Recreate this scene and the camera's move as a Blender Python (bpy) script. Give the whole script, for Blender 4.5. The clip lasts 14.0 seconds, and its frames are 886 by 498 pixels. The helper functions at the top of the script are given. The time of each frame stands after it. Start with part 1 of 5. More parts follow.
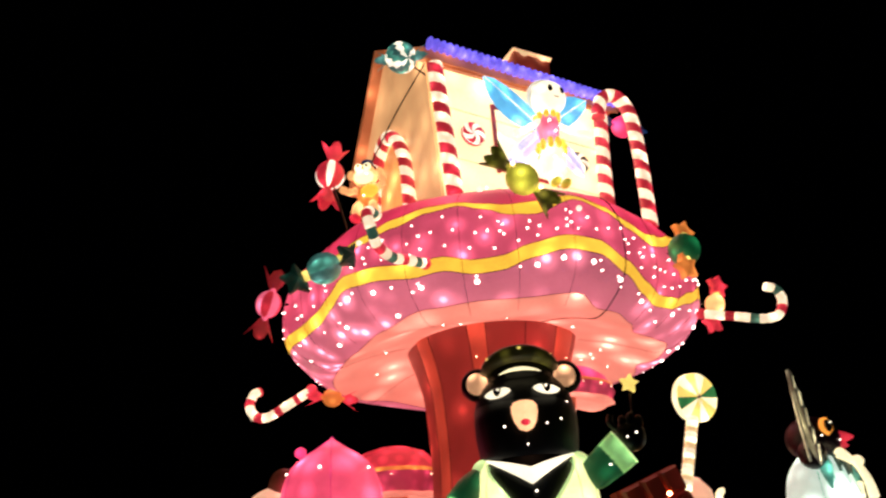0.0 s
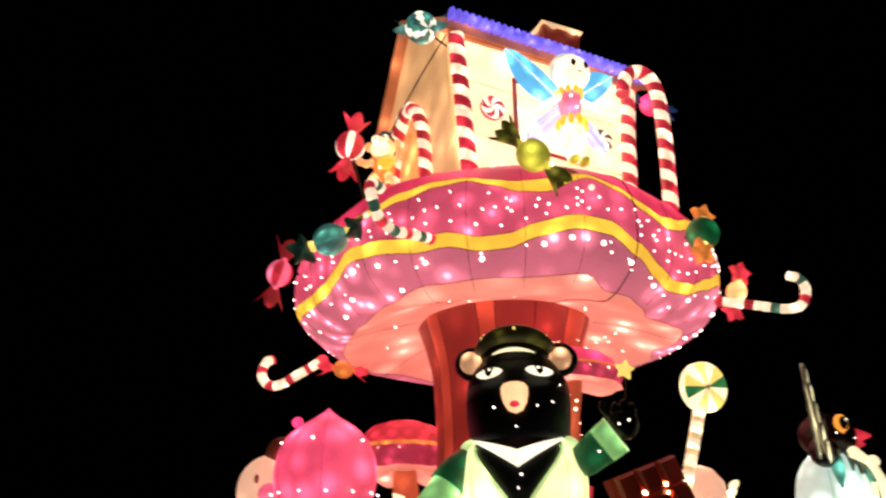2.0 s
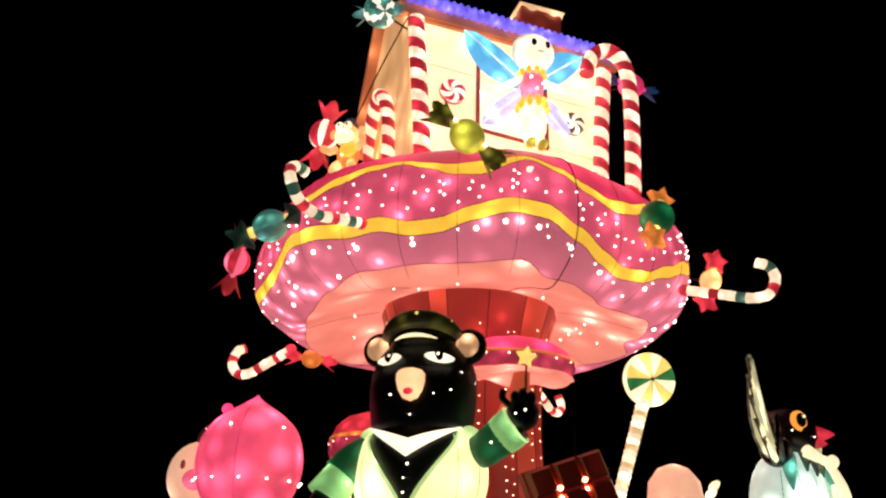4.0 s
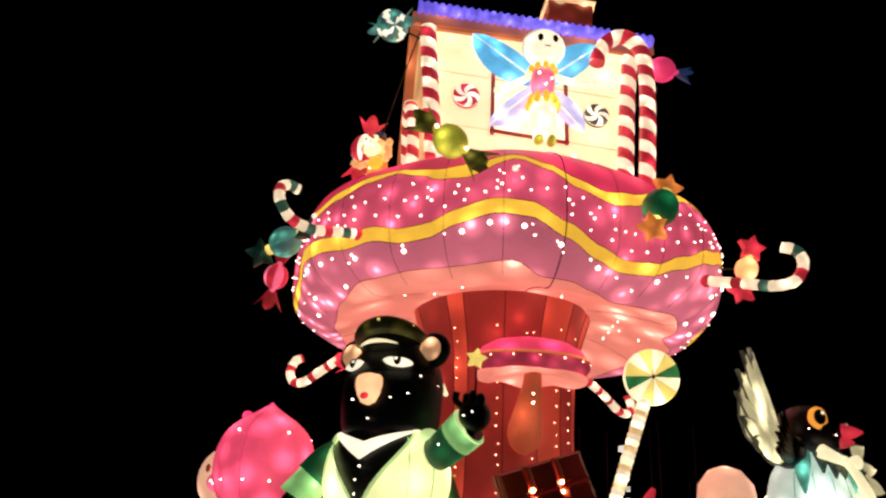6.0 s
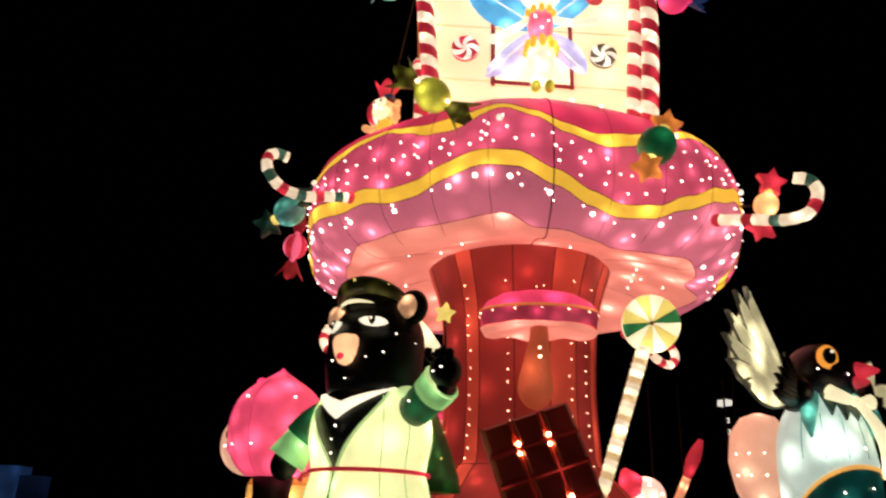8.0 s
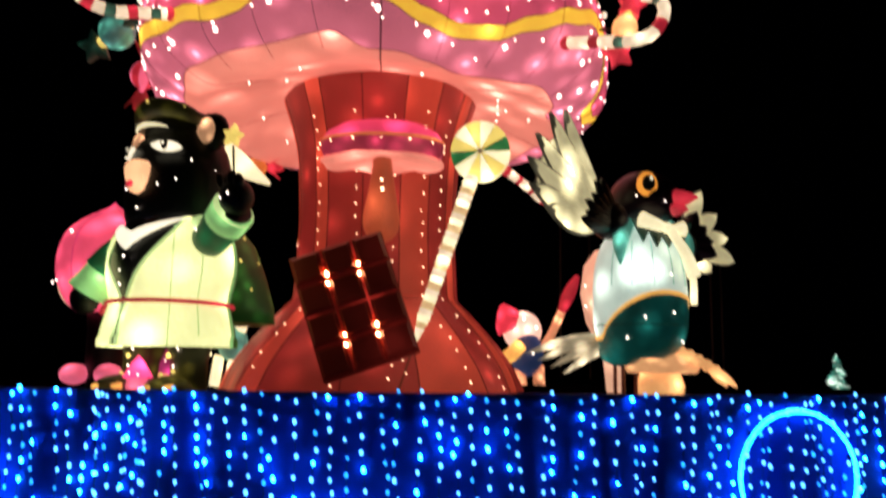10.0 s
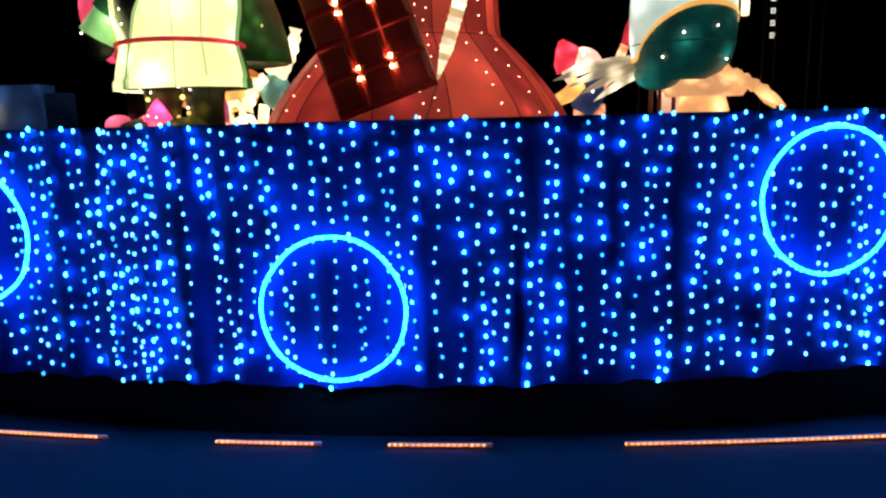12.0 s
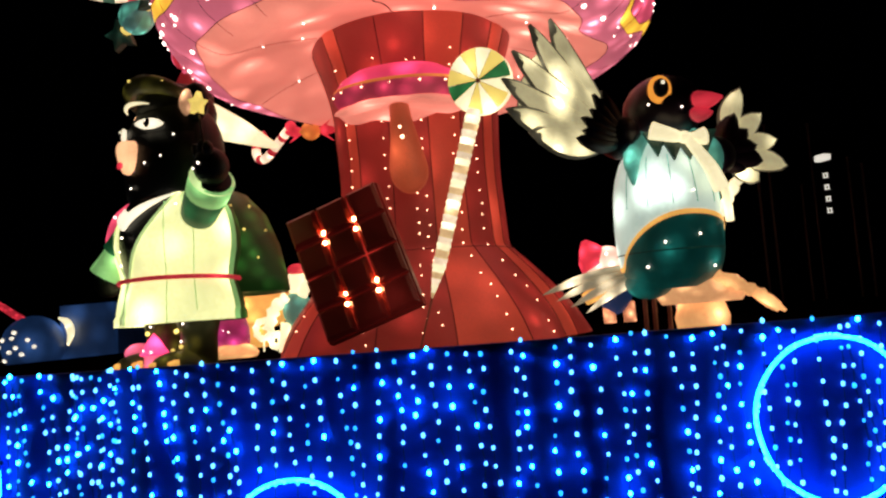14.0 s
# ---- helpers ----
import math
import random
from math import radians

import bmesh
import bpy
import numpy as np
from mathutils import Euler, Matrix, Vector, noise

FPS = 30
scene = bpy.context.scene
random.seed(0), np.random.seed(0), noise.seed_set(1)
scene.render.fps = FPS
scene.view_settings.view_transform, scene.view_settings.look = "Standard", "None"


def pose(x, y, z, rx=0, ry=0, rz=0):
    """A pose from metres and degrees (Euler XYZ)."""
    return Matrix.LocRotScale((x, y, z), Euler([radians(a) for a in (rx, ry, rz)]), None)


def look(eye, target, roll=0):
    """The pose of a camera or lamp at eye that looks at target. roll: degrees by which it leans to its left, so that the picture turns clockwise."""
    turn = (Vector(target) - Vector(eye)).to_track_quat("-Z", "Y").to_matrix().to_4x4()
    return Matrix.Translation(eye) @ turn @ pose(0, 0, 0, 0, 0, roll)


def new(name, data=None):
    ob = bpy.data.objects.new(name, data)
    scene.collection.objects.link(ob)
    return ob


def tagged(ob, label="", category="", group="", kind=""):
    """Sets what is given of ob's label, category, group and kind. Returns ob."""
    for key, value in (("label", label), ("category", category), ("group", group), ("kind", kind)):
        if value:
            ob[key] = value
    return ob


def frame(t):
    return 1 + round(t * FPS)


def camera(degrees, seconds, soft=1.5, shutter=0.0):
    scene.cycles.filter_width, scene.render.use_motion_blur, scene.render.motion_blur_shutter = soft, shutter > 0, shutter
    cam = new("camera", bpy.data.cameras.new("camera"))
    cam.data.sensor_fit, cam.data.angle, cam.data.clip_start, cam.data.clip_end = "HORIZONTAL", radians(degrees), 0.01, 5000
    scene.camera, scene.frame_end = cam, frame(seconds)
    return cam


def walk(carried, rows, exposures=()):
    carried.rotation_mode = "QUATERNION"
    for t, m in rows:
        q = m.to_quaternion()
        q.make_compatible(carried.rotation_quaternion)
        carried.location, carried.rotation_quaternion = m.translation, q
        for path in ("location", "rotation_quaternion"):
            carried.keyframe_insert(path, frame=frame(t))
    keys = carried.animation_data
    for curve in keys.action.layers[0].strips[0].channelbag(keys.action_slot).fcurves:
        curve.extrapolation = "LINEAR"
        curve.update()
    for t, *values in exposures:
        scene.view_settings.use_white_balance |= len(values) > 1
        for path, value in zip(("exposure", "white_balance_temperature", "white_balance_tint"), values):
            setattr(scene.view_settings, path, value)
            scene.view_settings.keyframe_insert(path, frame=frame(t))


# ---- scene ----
cam = camera(62.0, 14.0, soft=2.3, shutter=0.6)
PATH = [
    (0, (-0.205, 0.013, 1.63), (0.64, 1.609, 2.488), -4.4),
    (0.5, (-0.235, -0.016, 1.665), (0.556, 1.625, 2.491), -4.4),
    (1, (-0.109, 0.035, 1.637), (0.747, 1.668, 2.411), -2.9),
    (1.5, (0.042, 0.037, 1.606), (0.92, 1.646, 2.408), -2.5),
    (2, (0.141, -0.045, 1.661), (0.882, 1.63, 2.463), -0.6),
    (2.5, (0.338, -0.199, 1.676), (0.962, 1.514, 2.498), -2.5),
    (3, (0.637, -0.203, 1.66), (1.291, 1.52, 2.437), -0.1),
    (3.2, (0.754, -0.205, 1.639), (1.402, 1.516, 2.425), 0.9),
    (5.3, (2.026, -0.508, 1.666), (2.356, 1.297, 2.463), 2.2),
    (5.5, (2.15, -0.56, 1.683), (2.42, 1.258, 2.473), 2.9),
    (6, (2.441, -0.587, 1.669), (2.614, 1.241, 2.46), 3.0),
    (6.5, (2.714, -0.498, 1.65), (2.894, 1.325, 2.452), 1.6),
    (7, (2.93, -0.541, 1.665), (2.877, 1.309, 2.422), 2.0),
    (7.2, (2.963, -0.575, 1.673), (2.879, 1.281, 2.414), 3.2),
    (9.3, (3.821, -0.24, 1.552), (3.816, 1.662, 2.169), -1.2),
    (9.5, (3.914, -0.204, 1.5), (3.889, 1.708, 2.086), -0.1),
    (10, (4.111, -0.216, 1.614), (4.183, 1.759, 1.921), 0.7),
    (10.5, (4.27, -0.235, 1.593), (4.281, 1.758, 1.754), 1.8),
    (11, (4.378, -0.192, 1.547), (4.311, 1.805, 1.464), 0.2),
    (11.5, (4.422, -0.082, 1.509), (4.296, 1.894, 1.23), 1.2),
    (12, (4.523, -0.024, 1.473), (4.352, 1.939, 1.129), -1.5),
    (12.5, (4.619, -0.02, 1.517), (4.349, 1.954, 1.349), -2.0),
    (13, (4.697, 0.01, 1.579), (4.368, 1.981, 1.483), -2.4),
    (13.5, (4.818, 0.074, 1.608), (4.504, 2.044, 1.752), -2.7),
    (14, (4.954, 0.147, 1.611), (4.629, 2.113, 1.79), -4.5),
]
walk(cam, [(t, look(eye, target, roll)) for t, eye, target, roll in PATH],
     [(0, 0.15), (3, 0.12), (5.5, -0.05), (7, -0.12), (9.5, -0.12), (10.5, -0.14), (11, -0.12), (11.5, 0.0), (12, 0.05), (12.5, 0.22), (13, 0.08), (13.5, -0.17), (14, -0.17)])

# ---- world: a night sky, light comes from the lanterns ----
world = bpy.data.worlds.new("night")
scene.world = world
world.use_nodes = True
world.node_tree.nodes["Background"].inputs["Color"].default_value = (0.0015, 0.0015, 0.003, 1)
world.node_tree.nodes["Background"].inputs["Strength"].default_value = 0.03


# ---- materials ----
def lin(h):
    c = [int(h[i:i + 2], 16) / 255 for i in (0, 2, 4)]
    return tuple(x / 12.92 if x <= 0.04045 else ((x + 0.055) / 1.055) ** 2.4 for x in c)


def lantern(name, colour, glow, base=None, rough=0.45, vary=0.35, scale=2.2, bulb_spots=1.8, hot=0.5, core=1.0):
    """Dyed lantern silk whose inner light is put in as emission; brighter Voronoi spots (so many a metre) stand in for
    unseen bulbs behind the cloth.
    """
    m = bpy.data.materials.new(name)
    m.use_nodes = True
    nt = m.node_tree
    p = nt.nodes["Principled BSDF"]
    colour, glow = lin(colour), 1.27 * glow
    colour = tuple(c + 0.035 * (max(colour) - c) for c in colour)
    base = lin(base) if base else tuple(min(0.75, 0.06 + 0.7 * c) for c in colour)
    geo = nt.nodes.new("ShaderNodeNewGeometry")
    big = nt.nodes.new("ShaderNodeTexNoise")
    big.inputs["Scale"].default_value, big.inputs["Detail"].default_value = scale, 2.0
    fine = nt.nodes.new("ShaderNodeTexNoise")
    fine.inputs["Scale"].default_value, fine.inputs["Detail"].default_value = 60.0, 3.0
    weave = nt.nodes.new("ShaderNodeTexNoise")
    weave.inputs["Scale"].default_value = 420.0
    for n in (big, fine, weave):
        nt.links.new(geo.outputs["Position"], n.inputs["Vector"])
    # uneven inner light, put into the emission by noise
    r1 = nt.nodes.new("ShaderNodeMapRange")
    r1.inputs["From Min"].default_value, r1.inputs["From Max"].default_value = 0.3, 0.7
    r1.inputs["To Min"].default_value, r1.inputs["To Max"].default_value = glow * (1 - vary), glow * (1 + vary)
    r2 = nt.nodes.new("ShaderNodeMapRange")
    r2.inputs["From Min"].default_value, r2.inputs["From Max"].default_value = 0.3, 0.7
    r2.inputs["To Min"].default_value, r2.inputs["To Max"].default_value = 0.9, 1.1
    mul = nt.nodes.new("ShaderNodeMath")
    mul.operation = "MULTIPLY"
    nt.links.new(big.outputs["Fac"], r1.inputs["Value"])
    nt.links.new(fine.outputs["Fac"], r2.inputs["Value"])
    nt.links.new(r1.outputs["Result"], mul.inputs[0])
    nt.links.new(r2.outputs["Result"], mul.inputs[1])
    # emission raised in spots where unseen inner bulbs would hang
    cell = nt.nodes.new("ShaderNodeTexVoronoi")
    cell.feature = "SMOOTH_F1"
    cell.inputs["Scale"].default_value, cell.inputs["Smoothness"].default_value = bulb_spots, 0.35
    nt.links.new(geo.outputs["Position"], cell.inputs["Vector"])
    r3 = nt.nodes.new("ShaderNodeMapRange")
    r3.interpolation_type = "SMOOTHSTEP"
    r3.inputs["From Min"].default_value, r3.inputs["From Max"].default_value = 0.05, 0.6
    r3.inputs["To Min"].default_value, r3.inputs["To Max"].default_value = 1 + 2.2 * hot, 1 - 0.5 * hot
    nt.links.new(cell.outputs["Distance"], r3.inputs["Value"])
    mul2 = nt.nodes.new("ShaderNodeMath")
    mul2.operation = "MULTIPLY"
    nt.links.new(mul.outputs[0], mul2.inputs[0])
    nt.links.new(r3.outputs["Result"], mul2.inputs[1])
    # a tighter, brighter core painted into each spot
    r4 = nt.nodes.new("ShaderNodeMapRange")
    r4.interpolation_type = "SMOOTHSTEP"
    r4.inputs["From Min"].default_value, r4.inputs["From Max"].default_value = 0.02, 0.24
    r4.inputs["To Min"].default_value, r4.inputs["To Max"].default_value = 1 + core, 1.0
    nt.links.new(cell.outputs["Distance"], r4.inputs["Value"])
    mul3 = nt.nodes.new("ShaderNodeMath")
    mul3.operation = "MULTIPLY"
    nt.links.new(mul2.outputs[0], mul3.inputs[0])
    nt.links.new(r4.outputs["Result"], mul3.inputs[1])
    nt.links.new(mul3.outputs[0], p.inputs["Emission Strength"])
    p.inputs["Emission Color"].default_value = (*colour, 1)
    p.inputs["Base Color"].default_value = (*base, 1)
    p.inputs["Roughness"].default_value = rough
    bump = nt.nodes.new("ShaderNodeBump")
    bump.inputs["Strength"].default_value, bump.inputs["Distance"].default_value = 0.15, 0.004
    nt.links.new(weave.outputs["Fac"], bump.inputs["Height"])
    nt.links.new(bump.outputs["Normal"], p.inputs["Normal"])
    return m


def plain(name, colour, rough=0.6, metal=0.0, scale=9.0, spread=0.3, bump_d=0.003):
    """An unlit surface with two scales of variation."""
    m = bpy.data.materials.new(name)
    m.use_nodes = True
    nt = m.node_tree
    p = nt.nodes["Principled BSDF"]
    geo = nt.nodes.new("ShaderNodeNewGeometry")
    a = nt.nodes.new("ShaderNodeTexNoise")
    a.inputs["Scale"].default_value, a.inputs["Detail"].default_value = scale, 6.0
    b = nt.nodes.new("ShaderNodeTexNoise")
    b.inputs["Scale"].default_value, b.inputs["Detail"].default_value = scale * 14, 2.0
    mix = nt.nodes.new("ShaderNodeMix")
    mix.data_type = "RGBA"
    mix.inputs["A"].default_value = (*[c * (1 - spread) for c in colour], 1)
    mix.inputs["B"].default_value = (*[min(1, c * (1 + spread)) for c in colour], 1)
    nt.links.new(geo.outputs["Position"], a.inputs["Vector"])
    nt.links.new(geo.outputs["Position"], b.inputs["Vector"])
    nt.links.new(a.outputs["Fac"], mix.inputs["Factor"])
    nt.links.new(mix.outputs["Result"], p.inputs["Base Color"])
    bump = nt.nodes.new("ShaderNodeBump")
    bump.inputs["Strength"].default_value, bump.inputs["Distance"].default_value = 0.4, bump_d
    nt.links.new(b.outputs["Fac"], bump.inputs["Height"])
    nt.links.new(bump.outputs["Normal"], p.inputs["Normal"])
    p.inputs["Roughness"].default_value, p.inputs["Metallic"].default_value = rough, metal
    return m


def lamp(name, colour, strength):
    """A bare bulb or a light tube."""
    m = bpy.data.materials.new(name)
    m.use_nodes = True
    p = m.node_tree.nodes["Principled BSDF"]
    p.inputs["Base Color"].default_value = (0.8, 0.8, 0.8, 1)
    p.inputs["Emission Color"].default_value = (*colour, 1)
    p.inputs["Emission Strength"].default_value = strength
    return m


CREAM = lantern("cream_silk", "ffeebb", 1.05, vary=0.15, bulb_spots=5, hot=0.3)
WALLC = lantern("house_wall_silk", "ffe4ac", 1.0, vary=0.12, scale=1.6, bulb_spots=2.4, hot=0.25)
GABLE = lantern("gable_silk", "e0a468", 0.7, vary=0.2, bulb_spots=2.2, hot=0.3)
ROOFB = lantern("roof_silk", "b86030", 0.5, vary=0.3, bulb_spots=2.5, hot=0.5)
DOORO = lantern("door_silk", "e89444", 0.8, bulb_spots=3, hot=0.4)
RED = lantern("red_silk", "c8102c", 0.7, bulb_spots=6, hot=0.5)
DKRED = lantern("dark_red_silk", "980c18", 0.4, bulb_spots=6, hot=0.4)
WHITE = lantern("white_silk", "fff2d8", 1.0, vary=0.2, scale=8, bulb_spots=7, hot=0.3)
STRIPEW = lantern("stripe_white_silk", "ffe2bc", 0.95, vary=0.2, scale=9, bulb_spots=8, hot=0.4)
GREENST = lantern("stripe_green_silk", "3c6450", 0.5, bulb_spots=7)
TOPPINK = lantern("cap_top_silk", "d01c48", 0.9, bulb_spots=2, hot=0.4)
YELLOW = lantern("yellow_silk", "ffbe24", 0.95, vary=0.2, bulb_spots=4, hot=0.4)
# high core: white-hot patches on cap and trunk are emission, no bulbs behind
PURPLE = lantern("cap_purple_silk", "c03c58", 1.08, vary=0.25, scale=1.7, bulb_spots=4.5, hot=0.4, core=2.5)
LAVEND = lantern("cap_lilac_silk", "cc6074", 0.92, vary=0.25, scale=1.5, bulb_spots=4.0, hot=0.45, core=3.0)
PINKUN = lantern("cap_underside_silk", "f48872", 0.78, vary=0.25, scale=1.5, bulb_spots=2.6, hot=0.4, core=1.8)
TRUNKR = lantern("trunk_red_silk", "a01a0e", 0.38, vary=0.25, bulb_spots=3.0, hot=0.5, core=1.0)
TRUNKO = lantern("trunk_orange_silk", "c23414", 0.48, vary=0.25, bulb_spots=2.2, hot=0.5)
STEM = lantern("stem_silk", "b4441a", 0.62, vary=0.3, scale=3.5, bulb_spots=3, hot=0.5)
SEAM = plain("seam_wire", (0.03, 0.012, 0.015), 0.7)
TEAL = lantern("teal_silk", "4c8880", 0.4, vary=0.3, scale=7, bulb_spots=7, hot=0.7)
DKTEAL = lantern("dark_teal_silk", "14382c", 0.22, bulb_spots=7)
OLIVE = lantern("olive_silk", "b8b02c", 0.62, vary=0.3, scale=6, bulb_spots=6, hot=0.7)
DKOLIVE = lantern("dark_olive_silk", "5c5814", 0.34, vary=0.4, scale=9, bulb_spots=9, hot=1.1)
GREEN = lantern("green_silk", "0c6034", 0.42, vary=0.3, scale=6, bulb_spots=6, hot=0.8)
BOTTLE = lantern("bottle_green_silk", "1e4c16", 0.32, vary=0.3, scale=5, bulb_spots=7, hot=0.9)
LIME = lantern("lime_silk", "d0ec98", 0.8, vary=0.2, scale=3, bulb_spots=5, hot=0.4)
LIME2 = lantern("lime_edge_silk", "90d078", 0.6, vary=0.25, scale=4, bulb_spots=6, hot=0.5)
COAT = lantern("coat_silk", "f2f0a4", 1.25, vary=0.15, scale=3, bulb_spots=3.5, hot=0.4)
ORANGE = lantern("orange_silk", "e07820", 0.65, vary=0.25, scale=6, bulb_spots=7, hot=0.5)
HOTPINK = lantern("hot_pink_silk", "f4246c", 0.85, vary=0.25, scale=3, bulb_spots=4, hot=0.8)
ROSE = lantern("rose_silk", "ff6488", 0.75, vary=0.3, scale=4, bulb_spots=5, hot=0.6)
MAGENTA = lantern("magenta_silk", "b0206c", 0.55, vary=0.3, scale=6, bulb_spots=7, hot=0.6)
SKIN = lantern("skin_silk", "fcb068", 0.95, vary=0.25, scale=5, bulb_spots=6, hot=0.5)
PEACHC = lantern("orange_cap_silk", "fcb070", 0.85, vary=0.2, scale=6, bulb_spots=8, hot=0.6)
PEACH = lantern("peach_silk", "f89c68", 0.72, vary=0.25, scale=6, bulb_spots=8, hot=0.7)
BROWN = lantern("brown_silk", "642814", 0.35, vary=0.4, scale=7)
BLACK = plain("black_silk", (0.004, 0.004, 0.0045), 0.5, scale=14)
DKVIOLET = plain("bird_dark_silk", (0.018, 0.006, 0.014), 0.35, scale=14)
# high hot: emission spots imitate gold glints on the dark cloth
OLIVEBLK = lantern("boot_silk", "40380a", 0.2, vary=0.4, scale=8, rough=0.45, bulb_spots=9, hot=1.6)
MINT = lantern("shirt_silk", "d4e8d8", 0.85, vary=0.2, scale=3.5, bulb_spots=4.0, hot=0.7)
TEALCL = lantern("trousers_silk", "0c5c54", 0.32, vary=0.3, scale=5, bulb_spots=6, hot=0.8)
AQUA = lantern("lapel_silk", "4c9c88", 0.5, vary=0.3, scale=6, bulb_spots=8, hot=0.7)
FEATHER = lantern("feather_silk", "ecdca4", 0.72, vary=0.25, scale=5, bulb_spots=5, hot=0.8, core=2.0)
GREYF = lantern("tail_silk", "6e6650", 0.34, vary=0.3, scale=7, bulb_spots=7, hot=1.0)
TAILF = lantern("tail_plume_silk", "c8b490", 0.72, vary=0.3, scale=7, bulb_spots=7, hot=1.2, core=1.5)
GOLD = lantern("gold_silk", "f4ac48", 0.95, vary=0.2, scale=4, bulb_spots=4, hot=0.4)
CHOC = lantern("chocolate_silk", "580c06", 0.15, base="8a2c16", vary=0.4, scale=6, rough=0.35)
WINGV = lantern("wing_upper_silk", "58bcf0", 1.0, vary=0.15, scale=5, bulb_spots=5, hot=0.6)
WINGB = lantern("wing_lower_silk", "d0c8f8", 1.0, vary=0.15, scale=5, bulb_spots=5, hot=0.6)
GARL = lantern("eave_garland_silk", "6e5cf4", 0.88, vary=0.2, scale=8, bulb_spots=9, hot=0.5)
NAVY = lantern("navy_silk", "1c3c6c", 0.42, vary=0.3, scale=1, bulb_spots=0.8, hot=0.8)
DKNAVY = lantern("dark_navy_silk", "0c1c38", 0.2, vary=0.3, scale=1, bulb_spots=0.5)
EARIN = lantern("ear_silk", "e0a070", 0.85, vary=0.25, scale=9, bulb_spots=9, hot=0.9)
CAPBAND = lantern("cap_band_silk", "4c4612", 0.22, vary=0.4, scale=9, rough=0.35, bulb_spots=8, hot=1.6)
MUZZLE = lantern("muzzle_silk", "ffbc84", 1.0, vary=0.1, hot=0.15, bulb_spots=6)
LEMON = lantern("lemon_silk", "ffdc68", 0.85, vary=0.15, bulb_spots=5, hot=0.3)
EYEW = lantern("eye_silk", "fff0d0", 0.9, vary=0.1, hot=0.0)
AMBER = lantern("amber_silk", "f8981c", 0.8, vary=0.15, hot=0.1)
ICING = lantern("icing_silk", "fbc890", 0.8, bulb_spots=4, hot=0.3)
RIMR = lantern("mushroom_rim_silk", "b42044", 0.55, bulb_spots=6, hot=0.5)
# red emission on the groove floor imitates inner light leaking through the grooves
GROOVE = lantern("groove_glow", "b41a08", 0.28, bulb_spots=5, hot=1.2, base="8a2c16")
FAIRYW = lantern("fairy_silk", "fff0cc", 1.05, vary=0.1, bulb_spots=6, hot=0.3)
COLLAR = lantern("collar_silk", "fff2d4", 1.0, vary=0.1, hot=0.1)
HAIR = lantern("hair_silk", "d8ccb0", 0.8, vary=0.2, hot=0.4, bulb_spots=8)
BEADW = lantern("bead_silk", "f0c488", 0.8, bulb_spots=8)
BUD = lantern("bud_silk", "f23c64", 1.05, vary=0.25, scale=3, bulb_spots=4.0, hot=0.6, core=1.5)
LEAFG = lantern("lollipop_green_silk", "2a7c40", 0.5, vary=0.2, bulb_spots=6, hot=0.4)
EGG = lantern("egg_silk", "f4b490", 0.72, vary=0.15, bulb_spots=4, hot=0.25)
CAPRED = lantern("gnome_cap_silk", "f01c40", 0.9, bulb_spots=5, hot=0.6)
FACEP = lantern("gnome_face_silk", "ffc8b0", 1.05, vary=0.12, bulb_spots=5, hot=0.3)
CHIM = lantern("chimney_silk", "84240f", 0.45, bulb_spots=4, hot=0.5)
BULB = lamp("white_bulb", (1.0, 0.82, 0.68), 6.5)
WARM = lamp("warm_bulb", (1.0, 0.6, 0.36), 6.5)
DEEP = lamp("amber_bulb", (1.0, 0.42, 0.18), 60.0)
BLUELED = lamp("blue_led", (0.02, 0.36, 1.0), 2.8)
PALELED = lamp("pale_led", (0.1, 0.46, 1.0), 4.6)
STRONGLED = lamp("strong_led", (0.015, 0.42, 1.0), 44.0)
RINGL = lamp("ring_tube", (0.005, 0.28, 1.0), 26.0)
RINGB = lamp("ring_bead", (0.03, 0.45, 1.0), 9.0)
ROPEL = lamp("rope_tube", (1.0, 0.12, 0.03), 0.07)
ROPEB = lamp("rope_bead", (1.0, 0.34, 0.08), 3.6)
SIGNL = lamp("sign_white", (1.0, 0.93, 0.8), 0.9)
BLUECLOTH = plain("blue_cloth", (0.0006, 0.026, 0.44), 0.85, scale=3.2, spread=0.8)
DECKM = plain("deck_board", (0.0015, 0.0015, 0.002), 1.0)
DECKM.node_tree.nodes["Principled BSDF"].inputs["Specular IOR Level"].default_value = 0.0
SKIRT = plain("dark_skirt", (0.01, 0.01, 0.012), 0.85)
ASPHALT = plain("paving", (0.03, 0.026, 0.075), 0.9, scale=1.5, bump_d=0.006)
WIRE = plain("dark_wire", (0.01, 0.01, 0.012), 0.5)
POLE = plain("grey_pole", (0.16, 0.15, 0.14), 0.5, 0.3)


